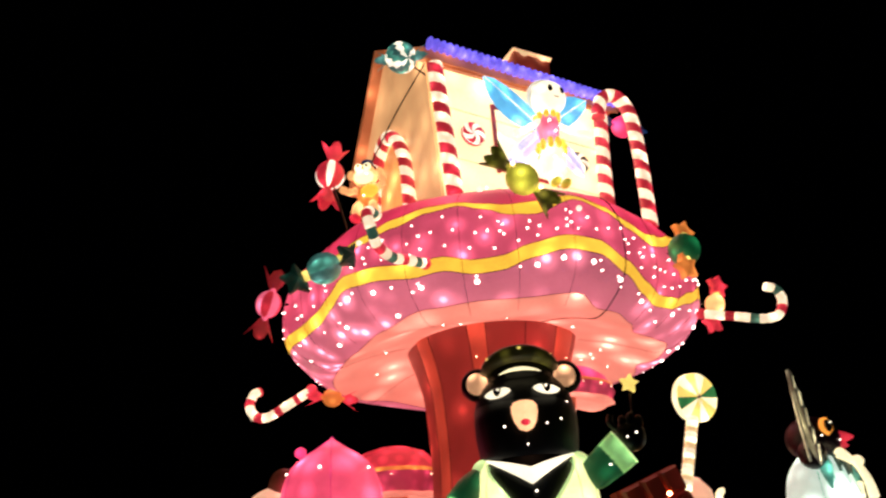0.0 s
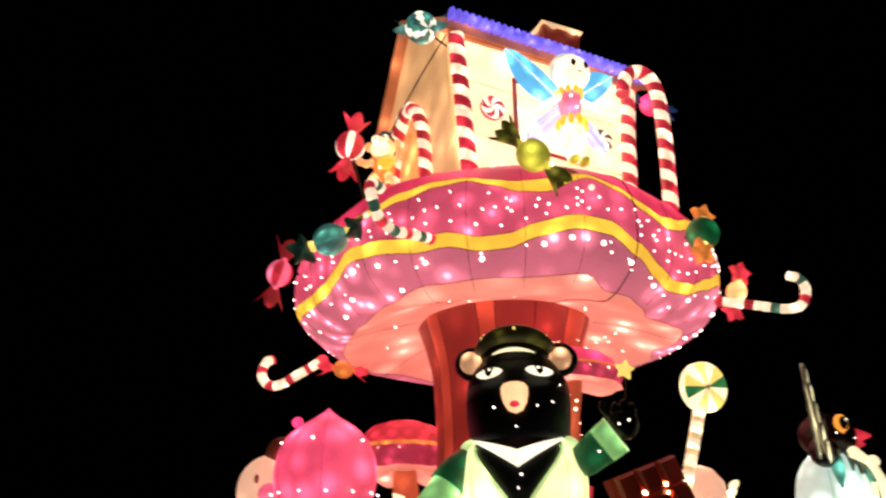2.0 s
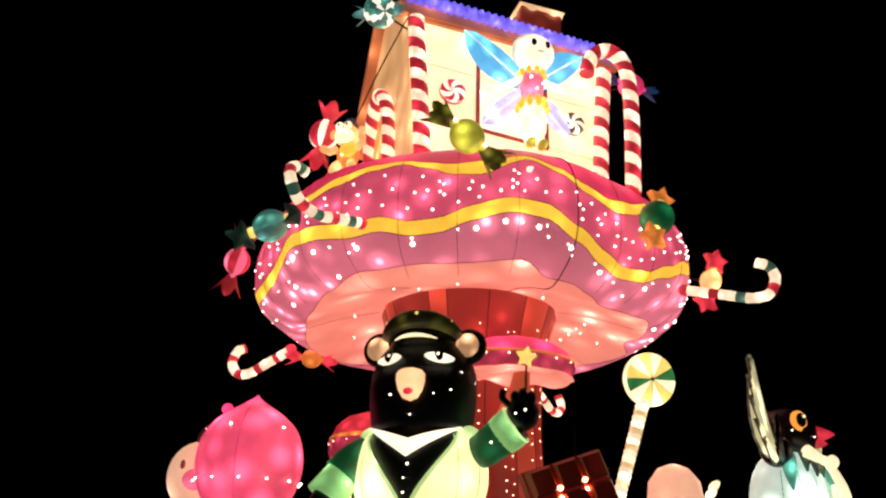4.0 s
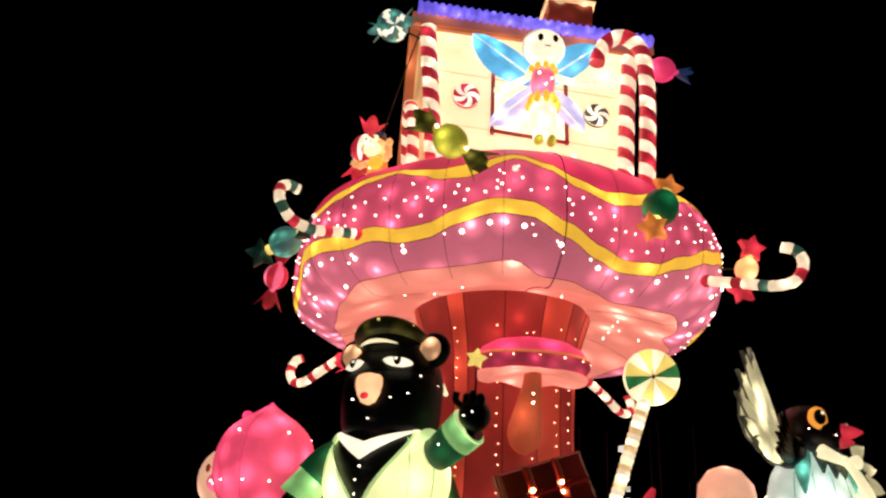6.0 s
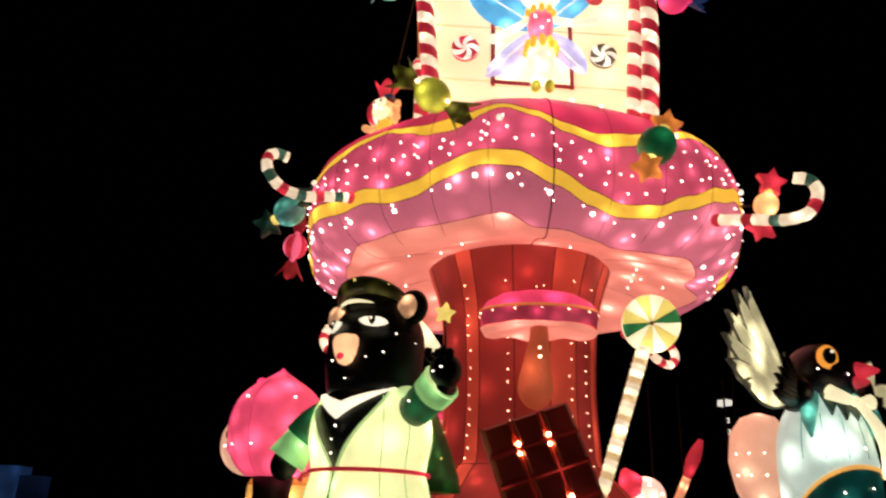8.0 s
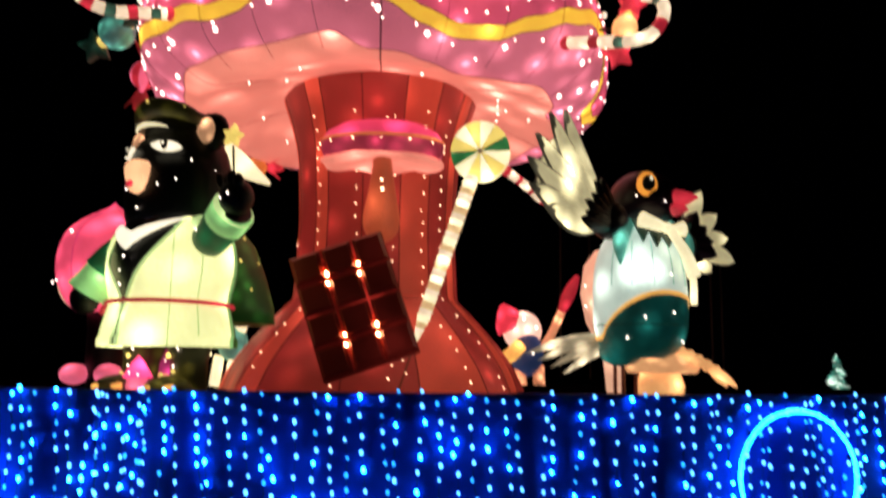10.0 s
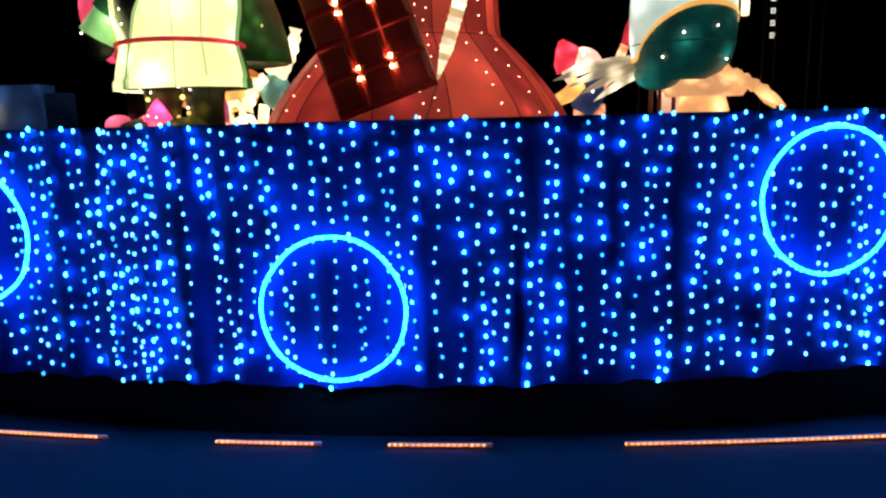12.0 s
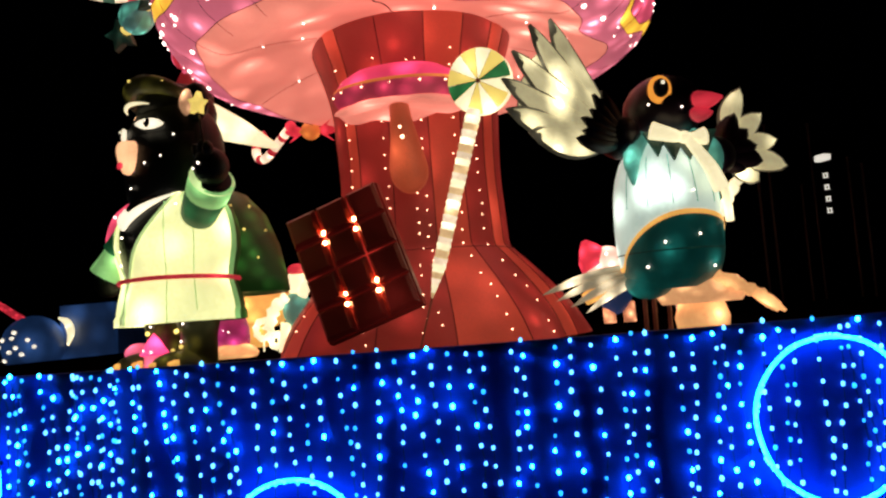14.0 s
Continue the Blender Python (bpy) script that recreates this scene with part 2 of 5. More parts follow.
# ---- mesh helpers ----
class Shape:
    """Collects faces with their materials, then becomes one mesh."""

    def __init__(self):
        self.v, self.f, self.m, self.s, self.mats = [], [], [], [], []

    def slot(self, mat):
        if mat not in self.mats:
            self.mats.append(mat)
        return self.mats.index(mat)

    def grid(self, rows, mat, close_u=True, cap0=False, cap1=False, smooth=True):
        """rows: rings of points; mat: a material or a function of (row, column)."""
        o, n = len(self.v), len(rows[0])
        for r in rows:
            self.v.extend(tuple(p) for p in r)
        for i in range(len(rows) - 1):
            for j in range(n if close_u else n - 1):
                k = (j + 1) % n
                self.f.append((o + i * n + j, o + i * n + k, o + (i + 1) * n + k, o + (i + 1) * n + j))
                self.m.append(self.slot(mat(i, j) if callable(mat) else mat))
                self.s.append(smooth)
        for on, i in ((cap0, 0), (cap1, len(rows) - 1)):
            if on:
                self.f.append(tuple(o + i * n + j for j in range(n)))
                self.m.append(self.slot(mat(min(i, len(rows) - 2), 0) if callable(mat) else mat))
                self.s.append(False)
        return self

    def ball(self, c, r, mat, turn=None, nu=20, nv=12):
        """An ellipsoid; mat may depend on (row, column)."""
        c = Vector(c)
        r = (r, r, r) if isinstance(r, (int, float)) else r
        turn = turn or Matrix()
        rows = []
        for i in range(nv + 1):
            a = math.pi * (0.02 + 0.96 * i / nv)
            rows.append([c + turn @ Vector((r[0] * math.sin(a) * math.sin(2 * math.pi * j / nu), -r[1] * math.sin(a) * math.cos(2 * math.pi * j / nu), r[2] * math.cos(a)))
                         for j in range(nu)])
        return self.grid(rows, mat, cap0=True, cap1=True)

    def lathe(self, c, prof, mat, n=36, wave=None, turn=None, cap0=True, cap1=True):
        """prof: (radius, height) from below up; wave(angle, height) scales the radius."""
        c, turn = Vector(c), turn or Matrix()
        rows = []
        for r, z in prof:
            rows.append([])
            for j in range(n):
                a = 2 * math.pi * j / n
                k = wave(a, z) if wave else 1.0
                rows[-1].append(c + turn @ Vector((r * k * math.sin(a), -r * k * math.cos(a), z)))
        return self.grid(rows, mat, cap0=cap0, cap1=cap1)

    def tube(self, pts, radius, mats, step=0.0, n=10, helix=False, ripple=0.0):
        """A tube along points; mats alternate each step metres, along a helix if wanted."""
        pts = [Vector(p) for p in pts]
        mats = mats if isinstance(mats, (list, tuple)) else [mats]
        rad = radius if isinstance(radius, (list, tuple)) else [radius] * len(pts)
        rows, at, run = [], [], 0.0
        side = None
        for i, p in enumerate(pts):
            d = (pts[min(i + 1, len(pts) - 1)] - pts[max(i - 1, 0)]).normalized()
            if side is None:
                side = d.cross(Vector((0.31, 0.2, 0.93))).normalized()
            side = (side - d * side.dot(d)).normalized()
            up = d.cross(side)
            if i:
                run += (p - pts[i - 1]).length
            at.append(run)
            k = rad[i] * (1 + ripple * math.sin(2 * math.pi * run / (step or 1)))
            tw = 2 * math.pi * run / step if helix else 0.0
            rows.append([p + k * (side * math.cos(2 * math.pi * j / n - tw) + up * math.sin(2 * math.pi * j / n - tw)) for j in range(n)])

        def pick(i, j):
            if len(mats) == 1:
                return mats[0]
            if helix:
                return mats[int(2 * j / n) % len(mats)]
            s = 0.5 * (at[min(i, len(at) - 1)] + at[min(i + 1, len(at) - 1)]) / step
            return mats[int(s + (j / n * 2 if helix else 0)) % len(mats)]
        return self.grid(rows, pick, cap0=True, cap1=True)

    def slab(self, outline, depth, m, mat, edge=None, puff=0.0):
        """A flat outline (x, z) with thickness depth along y, placed by m; puff domes both faces."""
        n = len(outline)
        cx, cz = sum(p[0] for p in outline) / n, sum(p[1] for p in outline) / n
        o = len(self.v)
        for y in (-depth / 2, depth / 2):
            self.v.extend(tuple(m @ Vector((x, y, z))) for x, z in outline)
        self.v.append(tuple(m @ Vector((cx, -depth / 2 - puff, cz))))
        self.v.append(tuple(m @ Vector((cx, depth / 2 + puff, cz))))
        for j in range(n):
            k = (j + 1) % n
            front = mat(j) if callable(mat) else mat
            for f, mm in (((o + j, o + k, o + 2 * n), front), ((o + n + k, o + n + j, o + 2 * n + 1), front), ((o + k, o + j, o + n + j, o + n + k), edge or front)):
                self.f.append(f)
                self.m.append(self.slot(mm))
                self.s.append(False)
        return self

    def box(self, c, size, mat, m=None):
        c, (a, b, d) = Vector(c), [s / 2 for s in size]
        m = m or Matrix()
        o = len(self.v)
        for z in (-d, d):
            for x, y in ((-a, -b), (a, -b), (a, b), (-a, b)):
                self.v.append(tuple(c + m @ Vector((x, y, z))))
        for f in ((3, 2, 1, 0), (4, 5, 6, 7), (0, 1, 5, 4), (1, 2, 6, 5), (2, 3, 7, 6), (3, 0, 4, 7)):
            self.f.append(tuple(o + i for i in f))
            self.m.append(self.slot(mat))
            self.s.append(False)
        return self

    def dots(self, pts, r, mat, tall=1.0):
        """Small faceted bulbs."""
        k = self.slot(mat)
        for q in pts:
            p, rr = Vector(q[:3]), r * (0.8 + 0.4 * random.random())
            o = len(self.v)
            ring = [(rr * math.cos(a), rr * math.sin(a)) for a in [i * math.pi / 3 for i in range(6)]]
            self.v.append((p.x, p.y, p.z + rr * tall))
            self.v.extend((p.x + x * 0.85, p.y + y * 0.85, p.z + rr * tall * 0.5) for x, y in ring)
            self.v.extend((p.x + x * 0.85, p.y + y * 0.85, p.z - rr * tall * 0.5) for x, y in ring)
            self.v.append((p.x, p.y, p.z - rr * tall))
            for i in range(6):
                j = (i + 1) % 6
                for f in ((o, o + 1 + i, o + 1 + j), (o + 1 + i, o + 7 + i, o + 7 + j, o + 1 + j), (o + 7 + i, o + 13, o + 7 + j)):
                    self.f.append(f)
                    self.m.append(k)
                    self.s.append(True)
        return self

    def mesh(self, name):
        me = bpy.data.meshes.new(name)
        me.from_pydata(self.v, [], self.f)
        for m in self.mats:
            me.materials.append(m)
        me.polygons.foreach_set("material_index", self.m)
        me.polygons.foreach_set("use_smooth", self.s)
        bm = bmesh.new()
        bm.from_mesh(me)
        bmesh.ops.recalc_face_normals(bm, faces=bm.faces)
        bm.to_mesh(me)
        bm.free()
        return me


def part(name, shape, parent, label=""):
    ob = new(name, shape.mesh(name))
    ob.parent = parent
    return tagged(ob, label=label)


def thing(name, label, category, group="", kind="", at=(0, 0, 0)):
    """An Empty that carries a thing's parts; parts are given in world places and moved under it."""
    return tagged(new(name), label, category, group, kind)


def single(name, shape, label, category, group="", kind=""):
    return tagged(new(name, shape.mesh(name)), label, category, group, kind)


def spline(pts, n=8):
    """A smooth line through points."""
    p = [Vector(q) for q in pts]
    p = [2 * p[0] - p[1]] + p + [2 * p[-1] - p[-2]]
    out = []
    for i in range(1, len(p) - 2):
        for k in range(n):
            t = k / n
            out.append(0.5 * ((2 * p[i]) + (p[i + 1] - p[i - 1]) * t + (2 * p[i - 1] - 5 * p[i] + 4 * p[i + 1] - p[i + 2]) * t * t
                              + (3 * p[i] - p[i - 1] - 3 * p[i + 1] + p[i + 2]) * t ** 3))
    return out + [p[-2]]


def star_outline(r, inner=0.5, n=5):
    return [((r if i % 2 == 0 else r * inner) * math.sin(math.pi * i / n), (r if i % 2 == 0 else r * inner) * math.cos(math.pi * i / n)) for i in range(2 * n)]


def spin(deg):
    return Matrix.Rotation(radians(deg), 4, "Z")


# ---- ground and stage ----
g = Shape()
g.grid([[(-400, -400, 0), (400, -400, 0)], [(-400, 400, 0), (400, 400, 0)]], ASPHALT, close_u=False, smooth=False)
single("ground", g, "dark paved square at night with bluish light", "ground", kind="structure")

DECK, TOP = 1.38, 1.42


def wall_y(x):
    return 12.14 - math.sqrt(81.0 - (x - 3.9) ** 2)


XS = [-3.6 + 0.25 * i for i in range(61)]
front = [(x, wall_y(x)) for x in XS]
stage = thing("stage", "low curved stage wrapped in blue cloth", "stage", kind="structure")
sh = Shape()
loop = front + [(11.4, 13.0), (-3.6, 13.0)]
sh.grid([[(x, y + 0.1, DECK - 0.06) for x, y in loop], [(x, y + 0.1, DECK - 0.004) for x, y in loop]], DECKM, cap0=True, cap1=True, smooth=False)
part("deck", sh, stage, "dark stage deck")
sh = Shape()
fine_x = [-3.6 + 0.02 * i for i in range(751)]
rnd = random.Random(2)
ph = [rnd.uniform(0, 6.28) for _ in range(6)]


def fold(x, z):
    """Depth of the gathers in the cloth, 0 at its outermost."""
    k = math.sin(17 * x + ph[0] + 0.6 * math.sin(2.3 * x + ph[1])) + 0.7 * math.sin(29 * x + ph[2] + 0.5 * z) + 0.5 * math.sin(7 * x + ph[3] + 1.5 * z)
    return 0.016 * (2.2 - k) * (0.35 + 0.65 * (TOP - z))


sh.grid([[(x, wall_y(x) + fold(x, z), z) for x in fine_x] for z in (0.27, 0.5, 0.75, 1.0, 1.2, 1.35, TOP + 0.06)] + [[(x, wall_y(x) + 0.09, z) for x in fine_x] for z in (TOP + 0.06, 0.27)], BLUECLOTH, close_u=False)
part("front_cloth", sh, stage, "blue cloth over the stage front")
sh = Shape()
sh.grid([[(x, y + 0.1, 0.0) for x, y in loop], [(x, y + 0.1, 0.28) for x, y in loop]], SKIRT, smooth=False)
part("base_skirt", sh, stage, "black skirt along the stage foot")
sh = Shape()
back = [(11.4, wall_y(11.4) + 0.06), (11.4, 13.0), (-3.6, 13.0), (-3.6, wall_y(-3.6) + 0.06)]
sh.grid([[(x, y, 0.28) for x, y in back], [(x, y, DECK - 0.06) for x, y in back]], SKIRT, close_u=False, smooth=False)
part("side_cloth", sh, stage, "dark cloth on the stage sides")

curtain = thing("light_curtain", "curtain of blue fairy lights hanging down the stage front", "fairy lights", kind="stuff")
RINGS = ((-0.4, 0.62), (1.93, 0.98), (3.75, 0.65), (5.96, 1.08), (8.1, 0.7))
rnd = random.Random(4)
blue, pale, strong, wires = Shape(), Shape(), Shape(), Shape()
x = -2.2
pb, pp, ps = [], [], []
while x < 10.2:
    dense = 2.58 < x < 2.9
    x += rnd.uniform(0.024, 0.042) if dense else rnd.uniform(0.05, 0.1)
    low = 0.3 + rnd.uniform(-0.06, 0.08)
    z = TOP + rnd.uniform(0.01, 0.07)
    sway, drift = rnd.uniform(0, 6), rnd.uniform(-0.03, 0.03)
    proud = rnd.choice((0.01, 0.012, 0.014))
    kind = rnd.random()
    line = []
    while z > low:
        qx = x + 0.02 * math.sin(z * 5 + sway) + drift * (TOP - z) + rnd.uniform(-0.01, 0.01)
        q = (qx, wall_y(qx) + fold(qx, z) - proud * rnd.uniform(0.8, 1.3), z)
        line.append(q)
        if rnd.random() < 0.26 and all(math.hypot(qx - a, z - b) > 0.33 for a, b in RINGS):
            ps.append((q[0], q[1] - rnd.uniform(0.0, 0.008), z))
        else:
            (pp if rnd.random() < (0.75 if kind < 0.7 else 0.25) else pb).append(q)
        z -= rnd.uniform(0.055, 0.095)
    wires.tube([(q[0], q[1] - 0.002, q[2]) for q in line], 0.0018, WIRE, n=4)
blue.dots(pb, 0.008, BLUELED, 1.3)
pale.dots(pp, 0.0082, PALELED, 1.35)
strong.dots(ps, 0.008, STRONGLED, 1.3)
tagged(part("strong_bulbs", strong, curtain, "strong blue light bulbs"), kind="stuff")
tagged(part("blue_bulbs", blue, curtain, "blue light bulbs"), kind="stuff")
tagged(part("pale_bulbs", pale, curtain, "icy blue light bulbs"), kind="stuff")
tagged(part("wires", wires, curtain, "thin dark cables"), kind="stuff")


def ring_light(x, z, r):
    t = thing("ring_light", "round cyan light tube fixed on the blue stage front", "ring light", "rings on the stage front")
    tilt = math.atan2(x - 3.9, 12.14 - wall_y(x))
    c, u = Vector((x, wall_y(x) - 0.022, z)), Vector((math.cos(tilt), math.sin(tilt), 0))
    pts = [c + r * (1 + 0.012 * math.sin(3 * a + x) + 0.006 * math.sin(7 * a)) * (u * math.cos(a) + Vector((0, 0, math.sin(a)))) for a in [2 * math.pi * i / 72 for i in range(73)]]
    part("light_tube", Shape().tube(pts, 0.0078, RINGL, n=8), t)
    beads = [c + rnd.uniform(0.985, 1.02) * r * (u * math.cos(a) + Vector((0, 0, math.sin(a)))) - Vector((0, rnd.uniform(-0.01, 0.01), 0)) for a in [2 * math.pi * i / 190 for i in range(190)]]
    tagged(part("bead_chain", Shape().dots(beads, 0.0062, RINGB), t), kind="stuff")
    for k in range(6):
        a = 2 * math.pi * (k + 0.3) / 6
        q = c + r * (u * math.cos(a) + Vector((0, 0, math.sin(a))))
        part("clip", Shape().box(q + Vector((0, 0.018, 0)), (0.018, 0.03, 0.018), WIRE, spin(math.degrees(tilt))), t)


for x, z in RINGS:
    ring_light(x, z, 0.33)


def rope_y(x):
    return wall_y(x) - 0.02 - 0.028 * (x - 3.9) ** 2


for x0, x1 in ((0.9, 2.6), (3.16, 3.66), (3.98, 4.45), (5.05, 8.0)):
    t = thing("rope_light", "orange rope light lying along the stage foot", "rope light", "rope lights on the ground")
    n = int((x1 - x0) / 0.05)
    pts = [(x0 + (x1 - x0) * i / n, rope_y(x0 + (x1 - x0) * i / n), 0.014) for i in range(n + 1)]
    part("tube", Shape().tube(pts, 0.011, ROPEL, n=6), t)
    beads = [(x0 + 0.027 * i, rope_y(x0 + 0.027 * i) - 0.012, 0.018) for i in range(int((x1 - x0) / 0.027))]
    tagged(part("bead_chain", Shape().dots(beads, 0.006, ROPEB), t), kind="stuff")

# ---- the giant mushroom ----
CX, CY = 3.75, 6.54
CAP = [(0.0, 5.47), (0.8, 5.45), (1.12, 5.33), (1.42, 5.17), (1.75, 4.98), (2.03, 4.77), (2.145, 4.51), (2.15, 4.26), (2.1, 4.03), (1.94, 3.87), (1.7, 3.77), (1.42, 3.87), (1.18, 3.95), (0.88, 4.02)]
CAPL = [0.0]
for (a, b), (c, d) in zip(CAP, CAP[1:]):
    CAPL.append(CAPL[-1] + math.hypot(c - a, d - b))
CAP_S = spline([(r, z, 0) for r, z in CAP], 6)


def cap_point(s, th, out=0.0):
    """A place on the cap: s from 0 (top) to 13 (neck), th in degrees from the front."""
    s = max(0.0, min(12.999, s))
    k = s * 6
    i = int(k)
    p = CAP_S[i].lerp(CAP_S[min(i + 1, len(CAP_S) - 1)], k - i)
    q = CAP_S[min(i + 1, len(CAP_S) - 1)] - CAP_S[i]
    nr, nz = -q.y, q.x
    ln = math.hypot(nr, nz) or 1
    lobe = math.exp(-((s - 7.5) / 3.0) ** 2)
    w = math.cos(radians(7 * (th + 8.5)))
    r = p.x * (1 + 0.022 * math.cos(radians(7 * (th - 48))) * lobe) + out * nr / ln
    z = p.y + 0.03 * w * lobe + out * nz / ln
    a = radians(th)
    return Vector((CX + r * math.sin(a), CY - r * math.cos(a), z))


UPPER = ((-130, 5.3), (-110, 6.0), (-95, 5.2), (-80, 5.9), (-68, 6.1), (-59, 5.95), (-51, 5.55), (-43, 5.2), (-36, 5.12), (-30, 5.32), (-24, 5.5), (-16, 5.48), (-8, 5.18), (-1, 5.55), (5, 5.92), (11, 6.1), (19, 5.85),
         (30, 5.4), (40, 5.05), (47, 5.2), (55, 5.65), (64, 6.05), (75, 6.0), (90, 5.3), (110, 6.0), (130, 5.2), (150, 6.0), (180, 5.3), (205, 6.0))
UPPER_W = ((-130, 0.31), (-68, 0.27), (-51, 0.41), (-43, 0.30), (-36, 0.19), (-30, 0.25), (-24, 0.43), (-18, 0.56), (-12, 0.33), (-7, 0.22), (-1, 0.25), (5, 0.37), (10, 0.33), (16, 0.48), (23, 0.39), (36, 0.33), (48, 0.39), (64, 0.30), (120, 0.35), (200, 0.35))
LOWER = ((-125, 8.0), (-106, 7.7), (-92, 7.7), (-80, 7.6), (-73, 7.4), (-67, 7.12), (-59, 7.28), (-48, 7.42), (-40, 7.2), (-33, 7.38), (-27, 7.36), (-20, 7.1), (-12, 6.93), (-5, 7.06), (3, 7.55), (11, 8.0), (18, 8.22), (27, 8.1),
         (34, 7.65), (44, 7.05), (52, 6.6), (60, 6.7), (67, 7.6), (75, 8.7), (85, 8.7), (95, 8.0), (115, 7.2), (140, 8.4), (165, 7.3), (190, 8.2), (210, 7.2))
UNDER = ((-130, 9.8), (-100, 10.3), (-80, 10.0), (-62, 9.7), (-46, 9.2), (-33, 9.0), (-18, 9.15), (-8, 9.1), (0, 9.6), (7, 9.55), (14, 9.75), (26, 10.3), (38, 10.05), (48, 9.75), (58, 9.9), (70, 10.4), (85, 9.9), (110, 10.4), (150, 9.8), (200, 10.4))


def around(th, table):
    """A smooth value between the table's angles."""
    th = (th - table[0][0]) % 360 + table[0][0]
    ring = list(table) + [(table[0][0] + 360, table[0][1])]
    for (a, p), (c, q) in zip(ring, ring[1:]):
        if a <= th <= c:
            u = (th - a) / (c - a)
            return p + (q - p) * (3 * u * u - 2 * u ** 3)
    return ring[-1][1]


def cap_edge(k):
    """The wavy borders between the cap's cloth panels, as functions of the angle."""
    def f(th):
        if k in (3, 4):
            return around(th, LOWER) + (0.52 if k == 4 else 0.0)
        if k == 5:
            return around(th, UNDER)
        if k in (1, 2):
            return around(th, UPPER) + (around(th, UPPER_W) if k == 2 else 0.0)
        return 0.0 if k == 0 else 13.0
    return f


def cap_zone(k0, k1, mat, rows=8, n=168):
    a, b = cap_edge(k0), cap_edge(k1)
    out = []
    for i in range(rows + 1):
        out.append([cap_point(a(t) + (b(t) - a(t)) * i / rows, t) for t in [360 * j / n for j in range(n)]])
    return Shape().grid(out, mat)


mush = thing("giant_mushroom", "giant lit mushroom lantern with pink cap and red trunk", "mushroom lantern")
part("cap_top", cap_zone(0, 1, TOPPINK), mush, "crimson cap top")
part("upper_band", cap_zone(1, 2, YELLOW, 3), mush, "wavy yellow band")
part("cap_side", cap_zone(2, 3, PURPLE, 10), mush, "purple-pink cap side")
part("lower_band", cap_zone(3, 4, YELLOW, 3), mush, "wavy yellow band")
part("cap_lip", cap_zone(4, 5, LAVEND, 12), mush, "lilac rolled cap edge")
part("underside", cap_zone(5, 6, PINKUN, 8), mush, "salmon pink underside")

seams = Shape()
for j in range(28):
    th = 360 * j / 28 + 2.6
    last = 12.9 if j % 4 == 0 else 9.6
    seams.tube([cap_point(3.0 + (last - 3.0) * i / 40, th, 0.0015) for i in range(41)], 0.002 if j else 0.006, SEAM, n=4)
for k in (1, 2, 3, 4, 5):
    f = cap_edge(k)
    seams.tube([cap_point(f(t), t, 0.002) for t in [2 * j for j in range(181)]], 0.0032, SEAM, n=4)
tagged(part("seam_net", seams, mush, "dark seams between cloth panels"), kind="stuff")

rnd = random.Random(9)
pts, spots = [], []
f2, f3, f4, f5 = cap_edge(2), cap_edge(3), cap_edge(4), cap_edge(5)
for row, gap in ((0.22, 7.0), (0.5, 5.0), (0.78, 4.4)):
    th = rnd.uniform(0, 5)
    while th < 360:
        s = f2(th) + (f3(th) - f2(th)) * (row + rnd.uniform(-0.05, 0.05))
        if not (48 < th < 125 or 240 < th < 300) or rnd.random() < 0.5:
            pts.append(cap_point(s, th, 0.005))
        if rnd.random() < 0.06:
            pts.append(cap_point(s + 0.12, th + 0.9, 0.005))
        th += gap * rnd.choice((0.55, 1.0, 1.0, 1.25))
for row, gap in ((0.12, 9.0), (0.4, 30.0)):
    th = rnd.uniform(0, 5)
    while th < 360:
        pts.append(cap_point(f4(th) + (f5(th) - f4(th)) * (row + rnd.uniform(-0.08, 0.08)), th, 0.002))
        th += gap * rnd.uniform(0.5, 1.6)
for th in [rnd.uniform(0, 360) for _ in range(16)]:
    pts.append(cap_point(rnd.uniform(11.0, 12.6), th, 0.01))
tagged(part("cap_bulb_net", Shape().dots(pts, 0.0088, BULB), mush, "small white bulbs"), kind="stuff")
for th, s in ((-8, 5.9), (-30, 3.9), (32, 5.6), (60, 6.1), (-60, 6.2), (12, 3.6)):
    part("round_bulb", Shape().ball(cap_point(s, th, 0.012), 0.026, WHITE, nu=12, nv=8), mush, "round white bulb")
for th, s in ((-19, 7.9), (-13, 7.75), (-6, 7.9), (2, 8.35), (12, 8.8), (-33, 8.2), (-46, 8.3), (-58, 8.2), (-66, 8.0), (-72, 8.9), (-55, 9.3), (30, 8.8), (44, 8.1), (52, 8.4), (58, 7.6), (60, 9.0), (63, 8.4), (66, 9.5), (56, 9.6), (-80, 9.3)):
    part("round_bulb", Shape().ball(cap_point(s, th, -0.004), 0.02, BULB, nu=12, nv=8), mush, "bright white bulb")

TRUNK = [(1.37, DECK), (1.28, 1.56), (1.165, 1.72), (1.025, 1.88), (0.88, 2.03), (0.78, 2.13), (0.74, 2.19), (0.727, 2.4), (0.71, 2.8), (0.725, 3.2), (0.75, 3.5), (0.81, 3.75), (0.87, 3.93), (0.9, 4.03)]
TR_S = [(p.x, p.y) for p in spline([(r, z, 0) for r, z in TRUNK], 4)]
STRIPS = ((-46, -34, TRUNKO), (-34, -8, TRUNKR), (-8, 18, TRUNKR), (18, 40, TRUNKO), (40, 62, TRUNKR), (62, 74, TRUNKO), (74, 120, TRUNKR), (120, 140, TRUNKO), (140, 200, TRUNKR),
          (200, 222, TRUNKO), (222, 268, TRUNKR), (268, 284, TRUNKO), (284, 314, TRUNKR))


